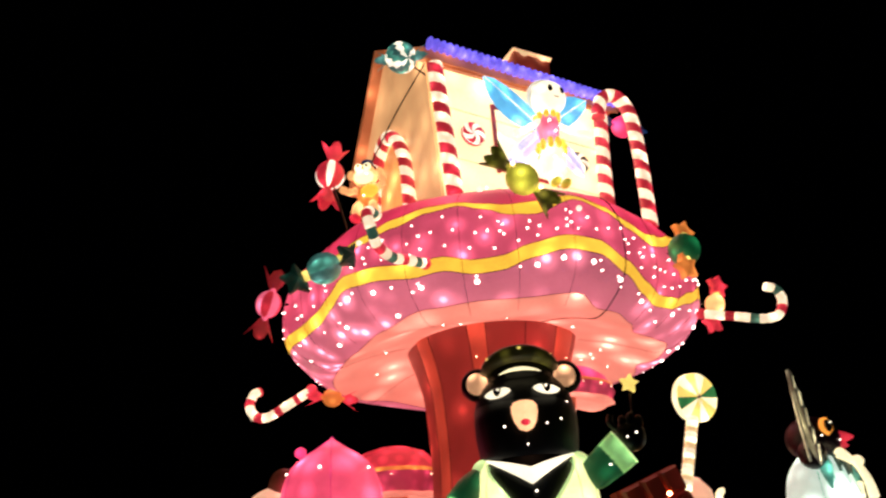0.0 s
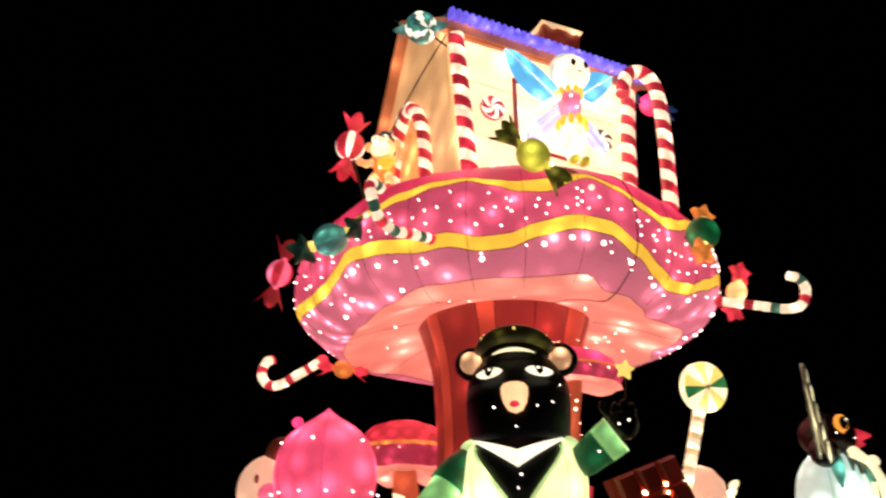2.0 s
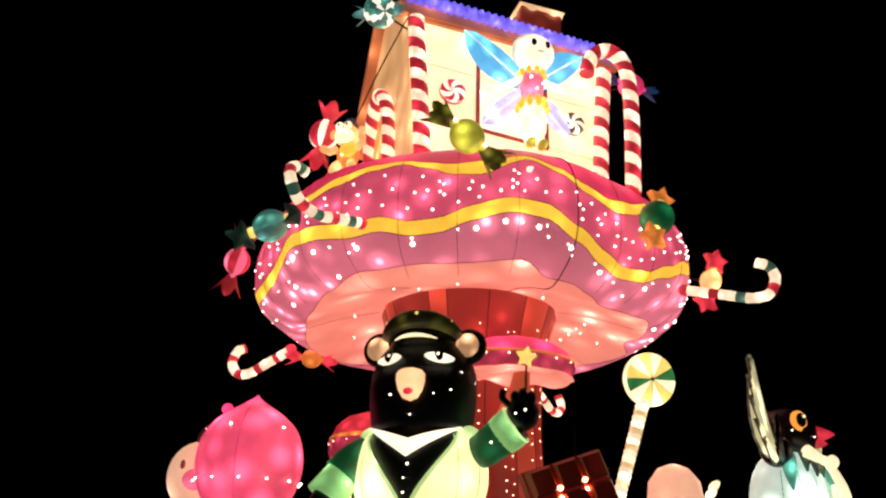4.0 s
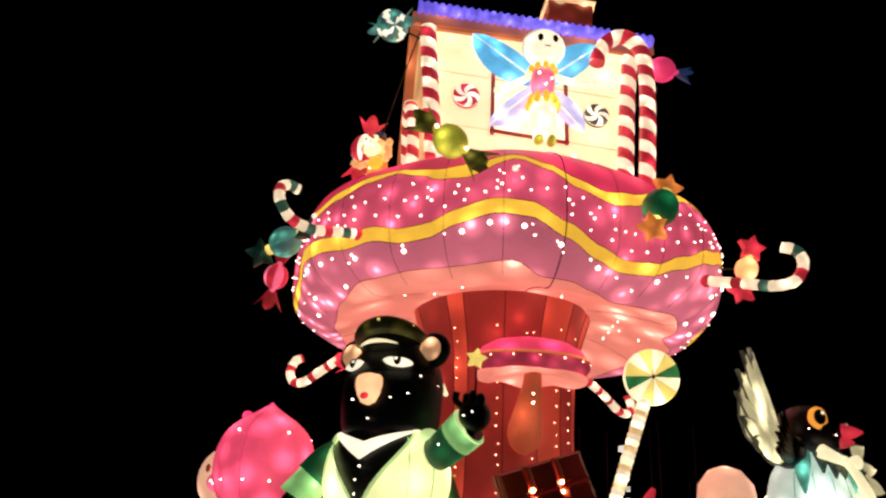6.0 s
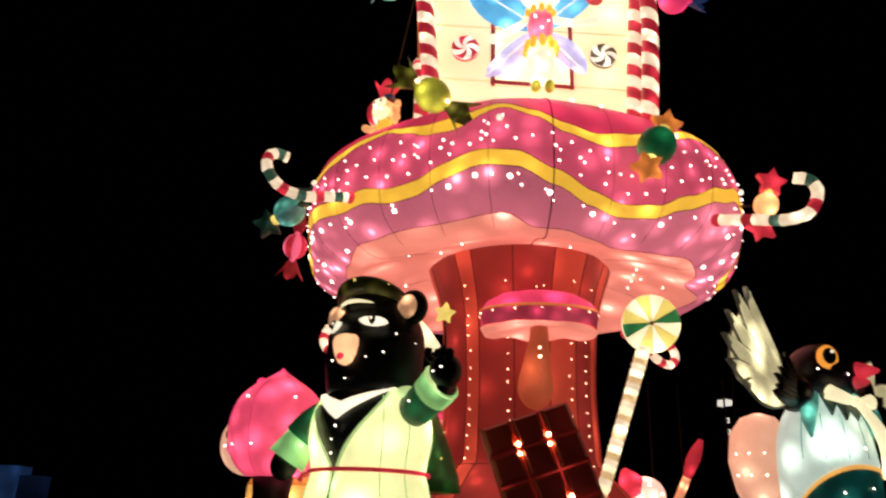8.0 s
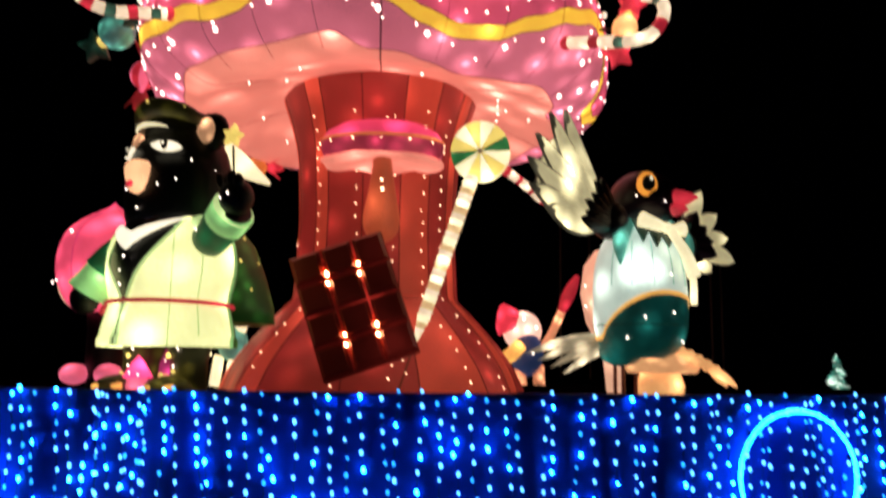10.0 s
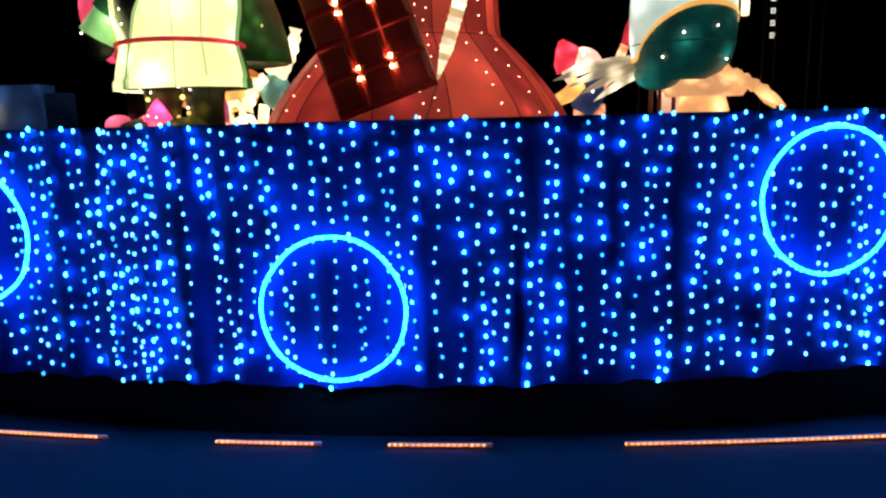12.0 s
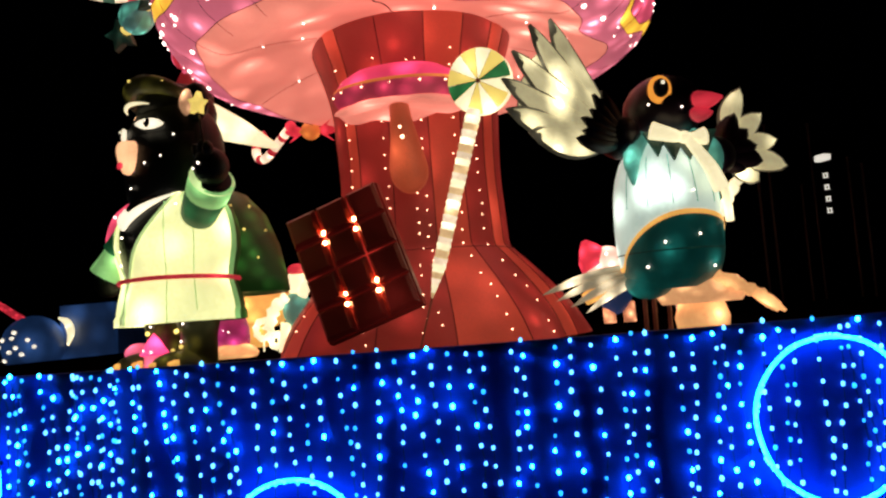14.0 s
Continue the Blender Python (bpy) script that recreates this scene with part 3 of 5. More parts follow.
def trunk_point(th, r, z, out=0.0):
    root = max(0.0, (2.15 - z) / 0.75)
    k = 1 + 0.05 * root * math.cos(radians(5 * (th - 38))) + 0.012 * math.cos(radians(th * 9))
    a = radians(th)
    return Vector((CX + (r * k + out) * math.sin(a), CY - (r * k + out) * math.cos(a), z))


for a, b, mat in STRIPS:
    n = max(2, int((b - a) / 4))
    rows = [[trunk_point(a + (b - a) * j / n, r - 0.012 * abs(2 * j / n - 1) ** 3, z) for j in range(n + 1)] for r, z in TR_S]
    part("trunk_panel", Shape().grid(rows, mat, close_u=False), mush, "orange-red trunk panel" if mat is TRUNKO else "dark red trunk panel")
seams = Shape()
for a, b, mat in STRIPS:
    seams.tube([trunk_point(a, r, z, -0.012) for r, z in TR_S], 0.0045, SEAM, n=4)
for z, r in ((2.14, 0.772),):
    seams.tube([trunk_point(t, r, z, -0.003) for t in range(0, 361, 4)], 0.003, SEAM, n=4)
tagged(part("trunk_seams", seams, mush, "dark trunk seams"), kind="stuff")
pts = []
for th in (-42, -12, 8, 13, 34, 52):
    z = DECK + rnd.uniform(0.05, 0.2)
    while z < 3.75:
        k = min(len(TR_S) - 2, max(i for i in range(len(TR_S)) if TR_S[i][1] <= z))
        u = (z - TR_S[k][1]) / (TR_S[k + 1][1] - TR_S[k][1])
        pts.append(trunk_point(th + rnd.uniform(-1.2, 1.2), TR_S[k][0] + (TR_S[k + 1][0] - TR_S[k][0]) * u, z, 0.002))
        z += rnd.uniform(0.08, 0.16)
tagged(part("trunk_bulb_net", Shape().dots(pts, 0.006, WARM), mush, "tiny warm bulbs"), kind="stuff")

# ---- a small mushroom growing on the trunk, and others ----


def small_mushroom(name, c, cap_r, cap_z, stem, cols, label, lean=(0, 0), flat=1.0):
    """c: centre of the cap's rim; stem: points with radii; cols: top, band, side, under, stem."""
    t = thing(name, label, "mushroom")
    turn = Matrix.Rotation(radians(lean[0]), 4, "X") @ Matrix.Rotation(radians(lean[1]), 4, "Y") @ Matrix.Diagonal((1, flat, 1, 1))
    top, band, side, under, st = cols
    h = cap_z
    wav = lambda a, z: 1 + 0.03 * math.cos(6 * a)
    part("cap", Shape().lathe(c, [(cap_r * 0.99, 0.18 * h), (cap_r * 0.9, 0.5 * h), (cap_r * 0.68, 0.8 * h), (cap_r * 0.35, 0.97 * h), (0.02, 1.0 * h)], top, turn=turn, cap0=False), t)
    part("band", Shape().lathe(c, [(cap_r * 1.03, 0.05 * h), (cap_r * 1.03, 0.12 * h), (cap_r * 0.99, 0.18 * h)], band, turn=turn, cap0=False, cap1=False), t, "glowing rim band")
    part("rim", Shape().lathe(c, [(cap_r * 0.95, -0.58 * h), (cap_r * 1.02, -0.3 * h), (cap_r * 1.03, 0.05 * h)], side, wave=lambda a, z: 1 + (0.05 * math.cos(6 * a) if z < 0 else 0), turn=turn, cap0=False, cap1=False), t)
    rows = []
    for k, u in enumerate((0.0, 0.25, 0.5, 0.75, 1.0, 0.9, 0.6)):
        rows.append([])
        for j in range(48):
            a = 2 * math.pi * j / 48
            d = (a + math.pi) % (2 * math.pi) - math.pi
            drop = (0.5 if flat == 1.0 else 0.42) * (0.75 + 0.25 * math.cos(6 * a)) * (1 - 0.6 * math.exp(-(d / 0.32) ** 2))
            r = cap_r * ((0.3, 0.5, 0.72, 0.9, 1.01, 1.0, 0.94)[k] + 0.03 * u * math.cos(6 * a + 1))
            z = -0.5 * h - drop * h * (0.2, 0.45, 0.75, 0.95, 0.8, 0.45, 0.15)[k]
            rows[-1].append(Vector(c) + turn @ Vector((r * math.sin(a), -r * math.cos(a), z)))
    part("underside", Shape().grid(rows, under, cap0=True), t, "pale pink wavy underside")
    line = spline([(p[0], p[1], p[2]) for p in stem], 6)
    rad = [q.x for q in spline([(p[3], 0, 0) for p in stem], 6)]
    part("stem", Shape().tube(line, rad, st, n=20), t, "brownish stem")
    bulbs = [Vector(c) + turn @ Vector((cap_r * 1.03 * math.sin(a), -cap_r * 1.03 * math.cos(a), -0.05 * h)) for a in [2 * math.pi * i / 14 for i in range(14)]]
    tagged(part("bulbs", Shape().dots(bulbs, 0.0075, WARM), t), kind="stuff")
    return t


small_mushroom("small_mushroom", (3.83, 5.45, 3.31), 0.485, 0.2, [(3.83, 5.42, 3.26, 0.07), (3.83, 5.48, 3.1, 0.085), (3.825, 5.6, 2.92, 0.12), (3.82, 5.68, 2.78, 0.15), (3.82, 5.73, 2.69, 0.14), (3.82, 5.77, 2.63, 0.09), (3.82, 5.79, 2.61, 0.02)],
               (HOTPINK, ORANGE, RIMR, PINKUN, STEM), "small pink mushroom lantern growing out of the red trunk", flat=0.55)
for x, y, z in ((3.83, 5.425, 3.04), (3.835, 5.455, 2.97)):
    part("stem_bulb", Shape().ball((x, y, z), (0.016, 0.012, 0.02), WARM, nu=10, nv=6), bpy.data.objects["small_mushroom"], "bright warm bulb")
small_mushroom("small_mushroom", (3.3, 8.3, 2.95), 0.55, 0.36, [(3.3, 8.3, 2.9, 0.14), (3.33, 8.3, 2.5, 0.15), (3.36, 8.3, 2.0, 0.18), (3.4, 8.3, DECK, 0.22)],
               (RED, ORANGE, RIMR, PINKUN, STEM), "red and pink mushroom lantern behind the trunk")
gm = thing("golden_mushroom", "golden mushroom lantern with a wavy rim behind the bear", "mushroom")
part("cap", Shape().lathe((1.24, 8.4, 0.03), [(0.48, 1.98), (0.46, 2.04), (0.36, 2.1), (0.2, 2.14), (0.02, 2.15)], ORANGE, n=36), gm)
part("underside", Shape().lathe((1.24, 8.4, 0.03), [(0.14, 1.6), (0.27, 1.61), (0.4, 1.68), (0.48, 1.82), (0.48, 1.98)], GOLD, n=48, wave=lambda a, z: 1 + 0.06 * math.cos(5 * a + 1) * max(0.0, (1.98 - z) / 0.3)), gm, "golden wavy underside")
part("stem", Shape().lathe((1.24, 8.4, 0.03), [(0.2, DECK), (0.16, 1.55), (0.15, 1.63)], GOLD, n=20), gm)

# ---- candy canes ----


def cane(pts, radius, label, cols=None, step=0.075, ends=True):
    t = thing("candy_cane", label, "candy cane", "candy canes on the cap")
    line = spline(pts, 10)
    part("rod", Shape().tube(line, radius, cols or [STRIPEW, RED, STRIPEW, STRIPEW, GREENST], step, n=12, ripple=0.04), t)
    if ends:
        part("knob", Shape().ball(line[0], radius * 1.25, RED, nu=12, nv=8), t, "red end knob")
    return t


cane([(5.2, 4.93, 3.98), (5.4, 4.72, 3.9), (5.56, 4.52, 3.82), (5.7, 4.46, 3.86), (5.77, 4.44, 4.0), (5.73, 4.45, 4.11), (5.63, 4.48, 4.14)], 0.043, "striped candy cane sticking out of the cap edge", [STRIPEW, STRIPEW, STRIPEW, RED, STRIPEW, STRIPEW, GREENST])
cane([(2.26, 5.0, 4.15), (2.05, 4.92, 4.12), (1.9, 4.85, 4.09), (1.74, 4.75, 4.12), (1.65, 4.66, 4.22), (1.63, 4.68, 4.34), (1.68, 4.74, 4.41), (1.76, 4.79, 4.4)], 0.043, "red, white and green candy cane on the cap edge", [STRIPEW, GREENST, STRIPEW, RED])
cane([(2.12, 7.72, 3.8), (1.9, 7.86, 3.66), (1.72, 7.97, 3.55), (1.6, 8.04, 3.56), (1.54, 8.1, 3.68), (1.58, 8.12, 3.82), (1.66, 8.14, 3.87)], 0.05, "striped candy cane hanging under the cap edge", [STRIPEW, STRIPEW, RED])
cane([(5.15, 8.15, 3.85), (5.4, 8.3, 3.72), (5.6, 8.45, 3.6), (5.76, 8.55, 3.57), (5.85, 8.6, 3.68), (5.8, 8.6, 3.82)], 0.05, "striped candy cane at the far cap edge", [STRIPEW, STRIPEW, RED])

# ---- wrapped candies ----


def candy(c, axis, r, body, tails, label, stripes=None, tail_r=0.13, tail_l=0.2, stars=False, length=1.1, hold=None, face=None):
    t = thing("wrapped_candy", label, "candy", "wrapped candies")
    c, d = Vector(c), Vector(axis).normalized()
    turn = Vector((0, 0, 1)).rotation_difference(d).to_matrix().to_4x4()
    cols = stripes or [body]
    aim = Vector((0, 0, 1)).rotation_difference(Vector(face).normalized()).to_matrix().to_4x4() if face else turn
    part("sweet", Shape().ball(c, (r, r, r * length), lambda i, j: cols[((j + i // 2) // (2 if face else 24 // (4 * len(cols)))) % len(cols)] if face else cols[(j * len(cols) * 4 // 24) % len(cols)], aim, nu=24, nv=12), t)
    for sgn in (1, -1):
        base = c + d * sgn * r * length * 0.92
        if hold and sgn == 1:
            part("bracket", Shape().tube([c, Vector(hold)], 0.012, WIRE, n=6), t, "thin dark bracket")
        if stars:
            m = Matrix.Translation(base + d * sgn * tail_r * 0.75) @ Matrix.Rotation(0.25 * sgn, 4, "Y")
            part("wrapper_end", Shape().slab(star_outline(tail_r, 0.55), 0.06, m, tails, puff=0.03), t, "star-shaped end")
            part("twist", Shape().tube([base, base + d * sgn * 0.05], r * 0.35, LEMON, n=10), t)
        else:
            up = turn @ Vector((0, 1, 0))
            rows = []
            for i in range(5):
                u = i / 4
                rr = r * 0.25 + (tail_r - r * 0.25) * u
                q = base + d * sgn * tail_l * u
                rows.append([q + turn @ (Vector((math.sin(a), math.cos(a) * 0.55, 0)) * rr * (1 + 0.22 * u * math.cos(4 * a))) + d * sgn * 0.05 * u * math.cos(4 * a) for a in [2 * math.pi * j / 24 for j in range(24)]])
            part("wrapper_end", Shape().grid(rows, tails, cap0=True, cap1=True), t, "flared wrapper end")
            part("twist", Shape().ball(base + d * sgn * 0.02, r * 0.28, stripes[0] if stripes else body, nu=10, nv=6), t)
    return t


candy((2.93, 4.42, 4.77), (0.52, -0.05, -0.4), 0.135, OLIVE, DKOLIVE, "yellow-green wrapped candy lantern on the cap", tail_r=0.13, tail_l=0.19, hold=(3.05, 4.75, 4.8))
yc = bpy.data.objects["wrapped_candy"]
part("knot_bulb", Shape().ball((3.05, 4.34, 4.67), 0.016, WARM, nu=10, nv=6), yc, "bright warm bulb")
part("knot_bulb", Shape().ball((2.81, 4.36, 4.86), 0.016, WARM, nu=10, nv=6), yc, "bright warm bulb")
candy((4.63, 4.44, 4.37), (0.32, 0.2, 0.68), 0.145, GREEN, ORANGE, "green round candy with orange star ends", tail_r=0.13, stars=True, hold=(4.5, 4.75, 4.4))
candy((5.72, 5.2, 4.24), (0.1, -0.1, 0.42), 0.1, SKIN, RED, "peach candy with red star ends at the cap edge", tail_r=0.13, stars=True, hold=(5.4, 5.4, 4.3))
candy((1.6, 5.65, 4.3), (0.75, -0.4, 0.32), 0.14, TEAL, DKTEAL, "teal candy lantern with dark star ends", stripes=[TEAL, AQUA], tail_r=0.15, stars=True, hold=(1.95, 5.75, 4.35))
candy((1.4, 6.8, 4.38), (0.1, -0.2, 0.5), 0.125, ROSE, DKRED, "pink striped candy lantern beside the cap", stripes=[ROSE, RED], tail_r=0.13, tail_l=0.18, hold=(1.8, 6.75, 4.4))
candy((2.17, 7.2, 6.25), (0.14, 0.0, 0.85), 0.17, RED, RED, "red and white striped candy behind a monkey lantern", stripes=[RED, RED, WHITE], tail_r=0.15, tail_l=0.22, hold=(2.35, 6.9, 5.1))
candy((2.38, 5.5, 6.74), (0.62, -0.45, -0.03), 0.165, TEAL, TEAL, "teal and white swirl ball at the gable top", stripes=[TEAL, AQUA, WHITE], tail_r=0.09, tail_l=0.08, length=1.0, hold=(2.72, 5.62, 6.7), face=(0.15, -1.0, -0.75))
candy((5.2, 5.45, 6.53), (1, 0.0, -0.12), 0.13, HOTPINK, NAVY, "pink ball candy with a blue end beside the roof", tail_r=0.09, tail_l=0.14, hold=(4.95, 5.6, 6.5))
candy((2.35, 7.7, 3.72), (0.9, -0.2, -0.1), 0.1, ORANGE, RED, "orange candy under the cap edge", tail_r=0.1, tail_l=0.14, hold=(2.6, 7.5, 3.98))

# ---- the candy house ----
house = thing("candy_house", "gingerbread candy house lantern on top of the mushroom cap", "candy house")
Z0 = 5.12
FL, FR, TL, TRR = (2.84, 5.57, Z0), (4.80, 5.57, Z0), (2.72, 5.52, 6.86), (4.95, 5.5, 6.8)
RIDGE_Y, RIDGE_Z = 6.68, 7.8


def wall(name, pts, thick, mat, label):
    """A wall panel with thickness from its outer corner points."""
    p = [Vector(q) for q in pts]
    nrm = (p[1] - p[0]).cross(p[-1] - p[0]).normalized()
    o = Shape()
    o.grid([p, [q - nrm * thick for q in p]], mat, cap0=True, cap1=True, smooth=False)
    return part(name, o, house, label)


wall("front_wall", [FL, FR, TRR, TL], 0.05, WALLC, "cream front wall")
wall("gable_wall", [(2.80, 7.45, Z0), (2.80, 5.62, Z0), (2.70, 5.6, 6.86), (2.70, RIDGE_Y, RIDGE_Z - 0.05), (2.70, 7.45, 6.75)], 0.05, GABLE, "tan gable wall")
wall("gable_wall", [(4.83, 5.62, Z0), (4.83, 7.45, Z0), (4.96, 7.45, 6.7), (4.96, RIDGE_Y, RIDGE_Z - 0.1), (4.96, 5.6, 6.8)], 0.05, GABLE, "tan gable wall")
wall("back_wall", [(4.80, 7.5, Z0), (2.84, 7.5, Z0), (2.72, 7.5, 6.7), (4.95, 7.5, 6.65)], 0.05, GABLE, "tan back wall")
for nm, a, b in (("roof_slope", (5.38, 6.82), (RIDGE_Y, RIDGE_Z)), ("roof_slope", (7.68, 6.4), (RIDGE_Y, RIDGE_Z))):
    o = Shape()
    o.grid([[(2.58, a[0], a[1] + 0.04), (2.58, b[0], b[1] + 0.04), (2.58, b[0], b[1] - 0.1), (2.58, a[0], a[1] - 0.1)],
            [(5.1, a[0], a[1] - 0.03), (5.1, b[0], b[1] - 0.03), (5.1, b[0], b[1] - 0.17), (5.1, a[0], a[1] - 0.17)]], ROOFB, cap0=True, cap1=True, smooth=False)
    part(nm, o, house, "brown roof slope")
line = [Vector((2.62, 5.33, 6.88)).lerp(Vector((5.07, 5.33, 6.77)), i / 150) for i in range(151)]
part("eave_garland", Shape().tube(line, 0.06, GARL, step=0.075, n=12, ripple=0.22), house, "violet-blue beaded garland along the eave")
part("eave_board", Shape().grid([[(2.66, 5.44, 6.72), (2.66, 5.44, 6.87), (2.66, 5.48, 6.87), (2.66, 5.48, 6.72)], [(5.02, 5.42, 6.66), (5.02, 5.42, 6.81), (5.02, 5.46, 6.81), (5.02, 5.46, 6.66)]], ROOFB, cap0=True, cap1=True, smooth=False), house, "brown eave board")
# wall seams
sm = Shape()
for z in (5.6, 6.2):
    u = (z - Z0) / 1.6
    sm.tube([(2.84 - 0.12 * u, 5.565 - 0.05 * u, z + 0.08), (4.80 + 0.15 * u, 5.565 - 0.07 * u, z - 0.05)], 0.004, ROOFB, n=4)
tagged(part("wall_seams", sm, house, "thin brown wall seams"), kind="stuff")
# window frame
win = thing("window", "", "")
win.parent = house
for (a, b) in (((3.44, 6.41), (3.44, 5.6)), ((3.44, 5.62), (4.19, 5.57)), ((4.19, 5.57), (4.19, 6.38)), ((3.44, 6.41), (4.19, 6.38))):
    p, q = Vector((a[0], 5.52, a[1])), Vector((b[0], 5.52, b[1]))
    d = (q - p).normalized()
    part("frame_bar", Shape().tube([p - d * 0.02, q + d * 0.02], 0.028, DKRED, n=4), win, "dark red window frame")
part("pane", Shape().box((3.815, 5.545, 5.99), (0.72, 0.02, 0.76), CREAM), win, "glowing cream window pane")


def swirl(c, r, cols, label):
    n = 24
    pin = thing("swirl_candy", "", "")
    pin.parent = house
    outline = [(r * math.sin(2 * math.pi * i / n), r * math.cos(2 * math.pi * i / n)) for i in range(n)]
    part("disc", Shape().slab(outline, 0.05, Matrix.Translation(c), WHITE, edge=cols[0], puff=0.015), pin, label)
    for k in range(5):
        o = Shape()
        rows = []
        for i in range(7):
            u = i / 6
            a0 = 2 * math.pi * k / 5 + 0.8 * u
            w = 0.3 + 0.45 * u
            rows.append([Vector(c) + Vector((r * u * math.sin(a), -0.0335 - 0.006 * (1 - u), r * u * math.cos(a))) for a in (a0, a0 + w * 0.5, a0 + w)])
        part("swirl_stripe", o.grid(rows, cols[0], close_u=False, smooth=False), pin)


swirl((3.17, 5.53, 5.99), 0.135, [RED], "white disc with red swirl")
swirl((4.5, 5.53, 5.92), 0.13, [GREYF], "white disc with grey-blue swirl")


def house_cane(pts, radius, label):
    part("candy_post", Shape().tube(spline(pts, 30), radius, [RED, STRIPEW], 0.24, n=24, helix=True), house, label)


house_cane([(2.88, 5.5, 5.22), (2.82, 5.48, 5.9), (2.74, 5.45, 6.72)], 0.085, "red and white striped corner post")
house_cane([(4.75, 5.47, 5.22), (4.79, 5.45, 5.9), (4.84, 5.4, 6.6)], 0.08, "red and white striped corner post")
house_cane([(4.71, 4.86, 4.82), (4.77, 4.87, 5.6), (4.78, 4.88, 6.08), (4.73, 4.88, 6.3), (4.59, 4.88, 6.4), (4.43, 4.88, 6.33), (4.33, 4.87, 6.15), (4.31, 4.87, 6.05)], 0.072, "big striped candy cane beside the front wall")
house_cane([(2.72, 6.2, 5.24), (2.71, 6.24, 5.95), (2.67, 6.36, 6.32), (2.65, 6.6, 6.5), (2.66, 6.88, 6.36), (2.69, 7.05, 5.95), (2.72, 7.1, 5.24)], 0.075, "striped candy cane arch round the side door")
dr = Shape()
dr.grid([[Vector((x, 6.65 + 0.36 * c, z)) for c, z in ((-1, 5.26), (1, 5.26), (1, 5.95), (0.8, 6.2), (0.4, 6.36), (0, 6.42), (-0.4, 6.36), (-0.8, 6.2), (-1, 5.95))] for x in (2.72, 2.78)], DOORO, cap0=True, cap1=True, smooth=False)
part("side_door", dr, house, "orange arched side door")
ch = Shape()
ch.grid([[(4.16, 5.95, 7.2), (4.62, 5.95, 7.2), (4.62, 6.4, 7.2), (4.16, 6.4, 7.2)], [(4.13, 5.92, 7.72), (4.65, 5.92, 7.7), (4.65, 6.43, 7.7), (4.13, 6.43, 7.72)]], CHIM, cap0=True, cap1=True, smooth=False)
chimney = part("chimney", ch, house, "brown brick-red chimney")
ic = Shape()
rows = []
for z, grow in ((-0.02, 0.02), (0.03, 0.03), (0.06, 0.0)):
    rows.append([])
    for k in range(48):
        a = k / 48 * 4
        s, u = int(a), a - int(a)
        cs = [(-1, -1), (1, -1), (1, 1), (-1, 1), (-1, -1)]
        x, y = cs[s][0] + (cs[s + 1][0] - cs[s][0]) * u, cs[s][1] + (cs[s + 1][1] - cs[s][1]) * u
        rows[-1].append((4.39 + x * (0.26 + grow), 6.175 + y * (0.26 + grow), 7.71 + z + (0.04 * math.cos(k * 2 * math.pi / 6) if z < 0 else 0)))
part("icing", ic.grid(rows, ICING, cap1=True), chimney, "cream icing rim")
hb = [(2.95 + 0.3 * i, 5.5, 5.34 + 0.02 * math.sin(i * 3)) for i in range(6)]
tagged(part("house_bulbs", Shape().dots(hb, 0.012, BULB), house), kind="stuff")

cable = thing("cable", "thin dark cable from the roof corner to the monkey", "cable")
part("wire", Shape().tube(spline([(2.68, 5.56, 6.8), (2.52, 6.0, 6.42), (2.37, 6.38, 5.98)], 8), 0.008, WIRE, n=6), cable)

# ---- lollipop and chocolate ----
lol = thing("lollipop", "giant cream, yellow and green lollipop on a glowing stick", "lollipop")
c = Vector((4.534, 4.612, 3.034))
m = Matrix.Translation(c) @ spin(-8) @ Matrix.Rotation(radians(8), 4, "X")
part("hub", Shape().ball(m @ Vector((0, -0.068, 0)), (0.016, 0.01, 0.016), BROWN, nu=10, nv=6), lol, "small dark hub")
disc = part("sweet", Shape().slab([(0.2 * math.sin(2 * math.pi * i / 36), 0.205 * math.cos(2 * math.pi * i / 36)) for i in range(36)], 0.07, m, CREAM, puff=0.03), lol)
seg = [CREAM, LEMON, LEAFG, CREAM, LEMON, CREAM, LEMON, CREAM, LEAFG, LEMON, CREAM, LEMON]
for k in range(12):
    o = Shape()
    rows = []
    for i in range(5):
        u = i / 4
        rows.append([m @ Vector((0.2 * u * math.sin(a), -0.037 - 0.031 * (1 - u), 0.203 * u * math.cos(a))) for a in [2 * math.pi * (k + j / 3 * 0.97) / 12 for j in range(4)]])
    part("wedge", o.grid(rows, seg[k], close_u=False), lol)
for k in range(12):
    a = 2 * math.pi * k / 12
    part("seam", Shape().tube([m @ Vector((0.01 * math.sin(a), -0.0695, 0.01 * math.cos(a))), m @ Vector((0.2 * math.sin(a), -0.039, 0.203 * math.cos(a)))], 0.0018, BROWN, n=4), lol)
foot = Vector((3.99, 4.75, DECK))
part("stick", Shape().tube([c.lerp(foot, 0.1 + 0.7 * i / 120) for i in range(121)], [0.046 * min(1.0, (121 - i) / 22) * (1 - 0.12 * i / 120) + 0.002 for i in range(121)], [STRIPEW, CREAM, BEADW], 0.045, n=12, ripple=0.05), lol, "cream beaded stick")
part("spike", Shape().tube([c.lerp(foot, 0.75), foot], 0.007, BROWN, n=6), lol, "thin dark spike")

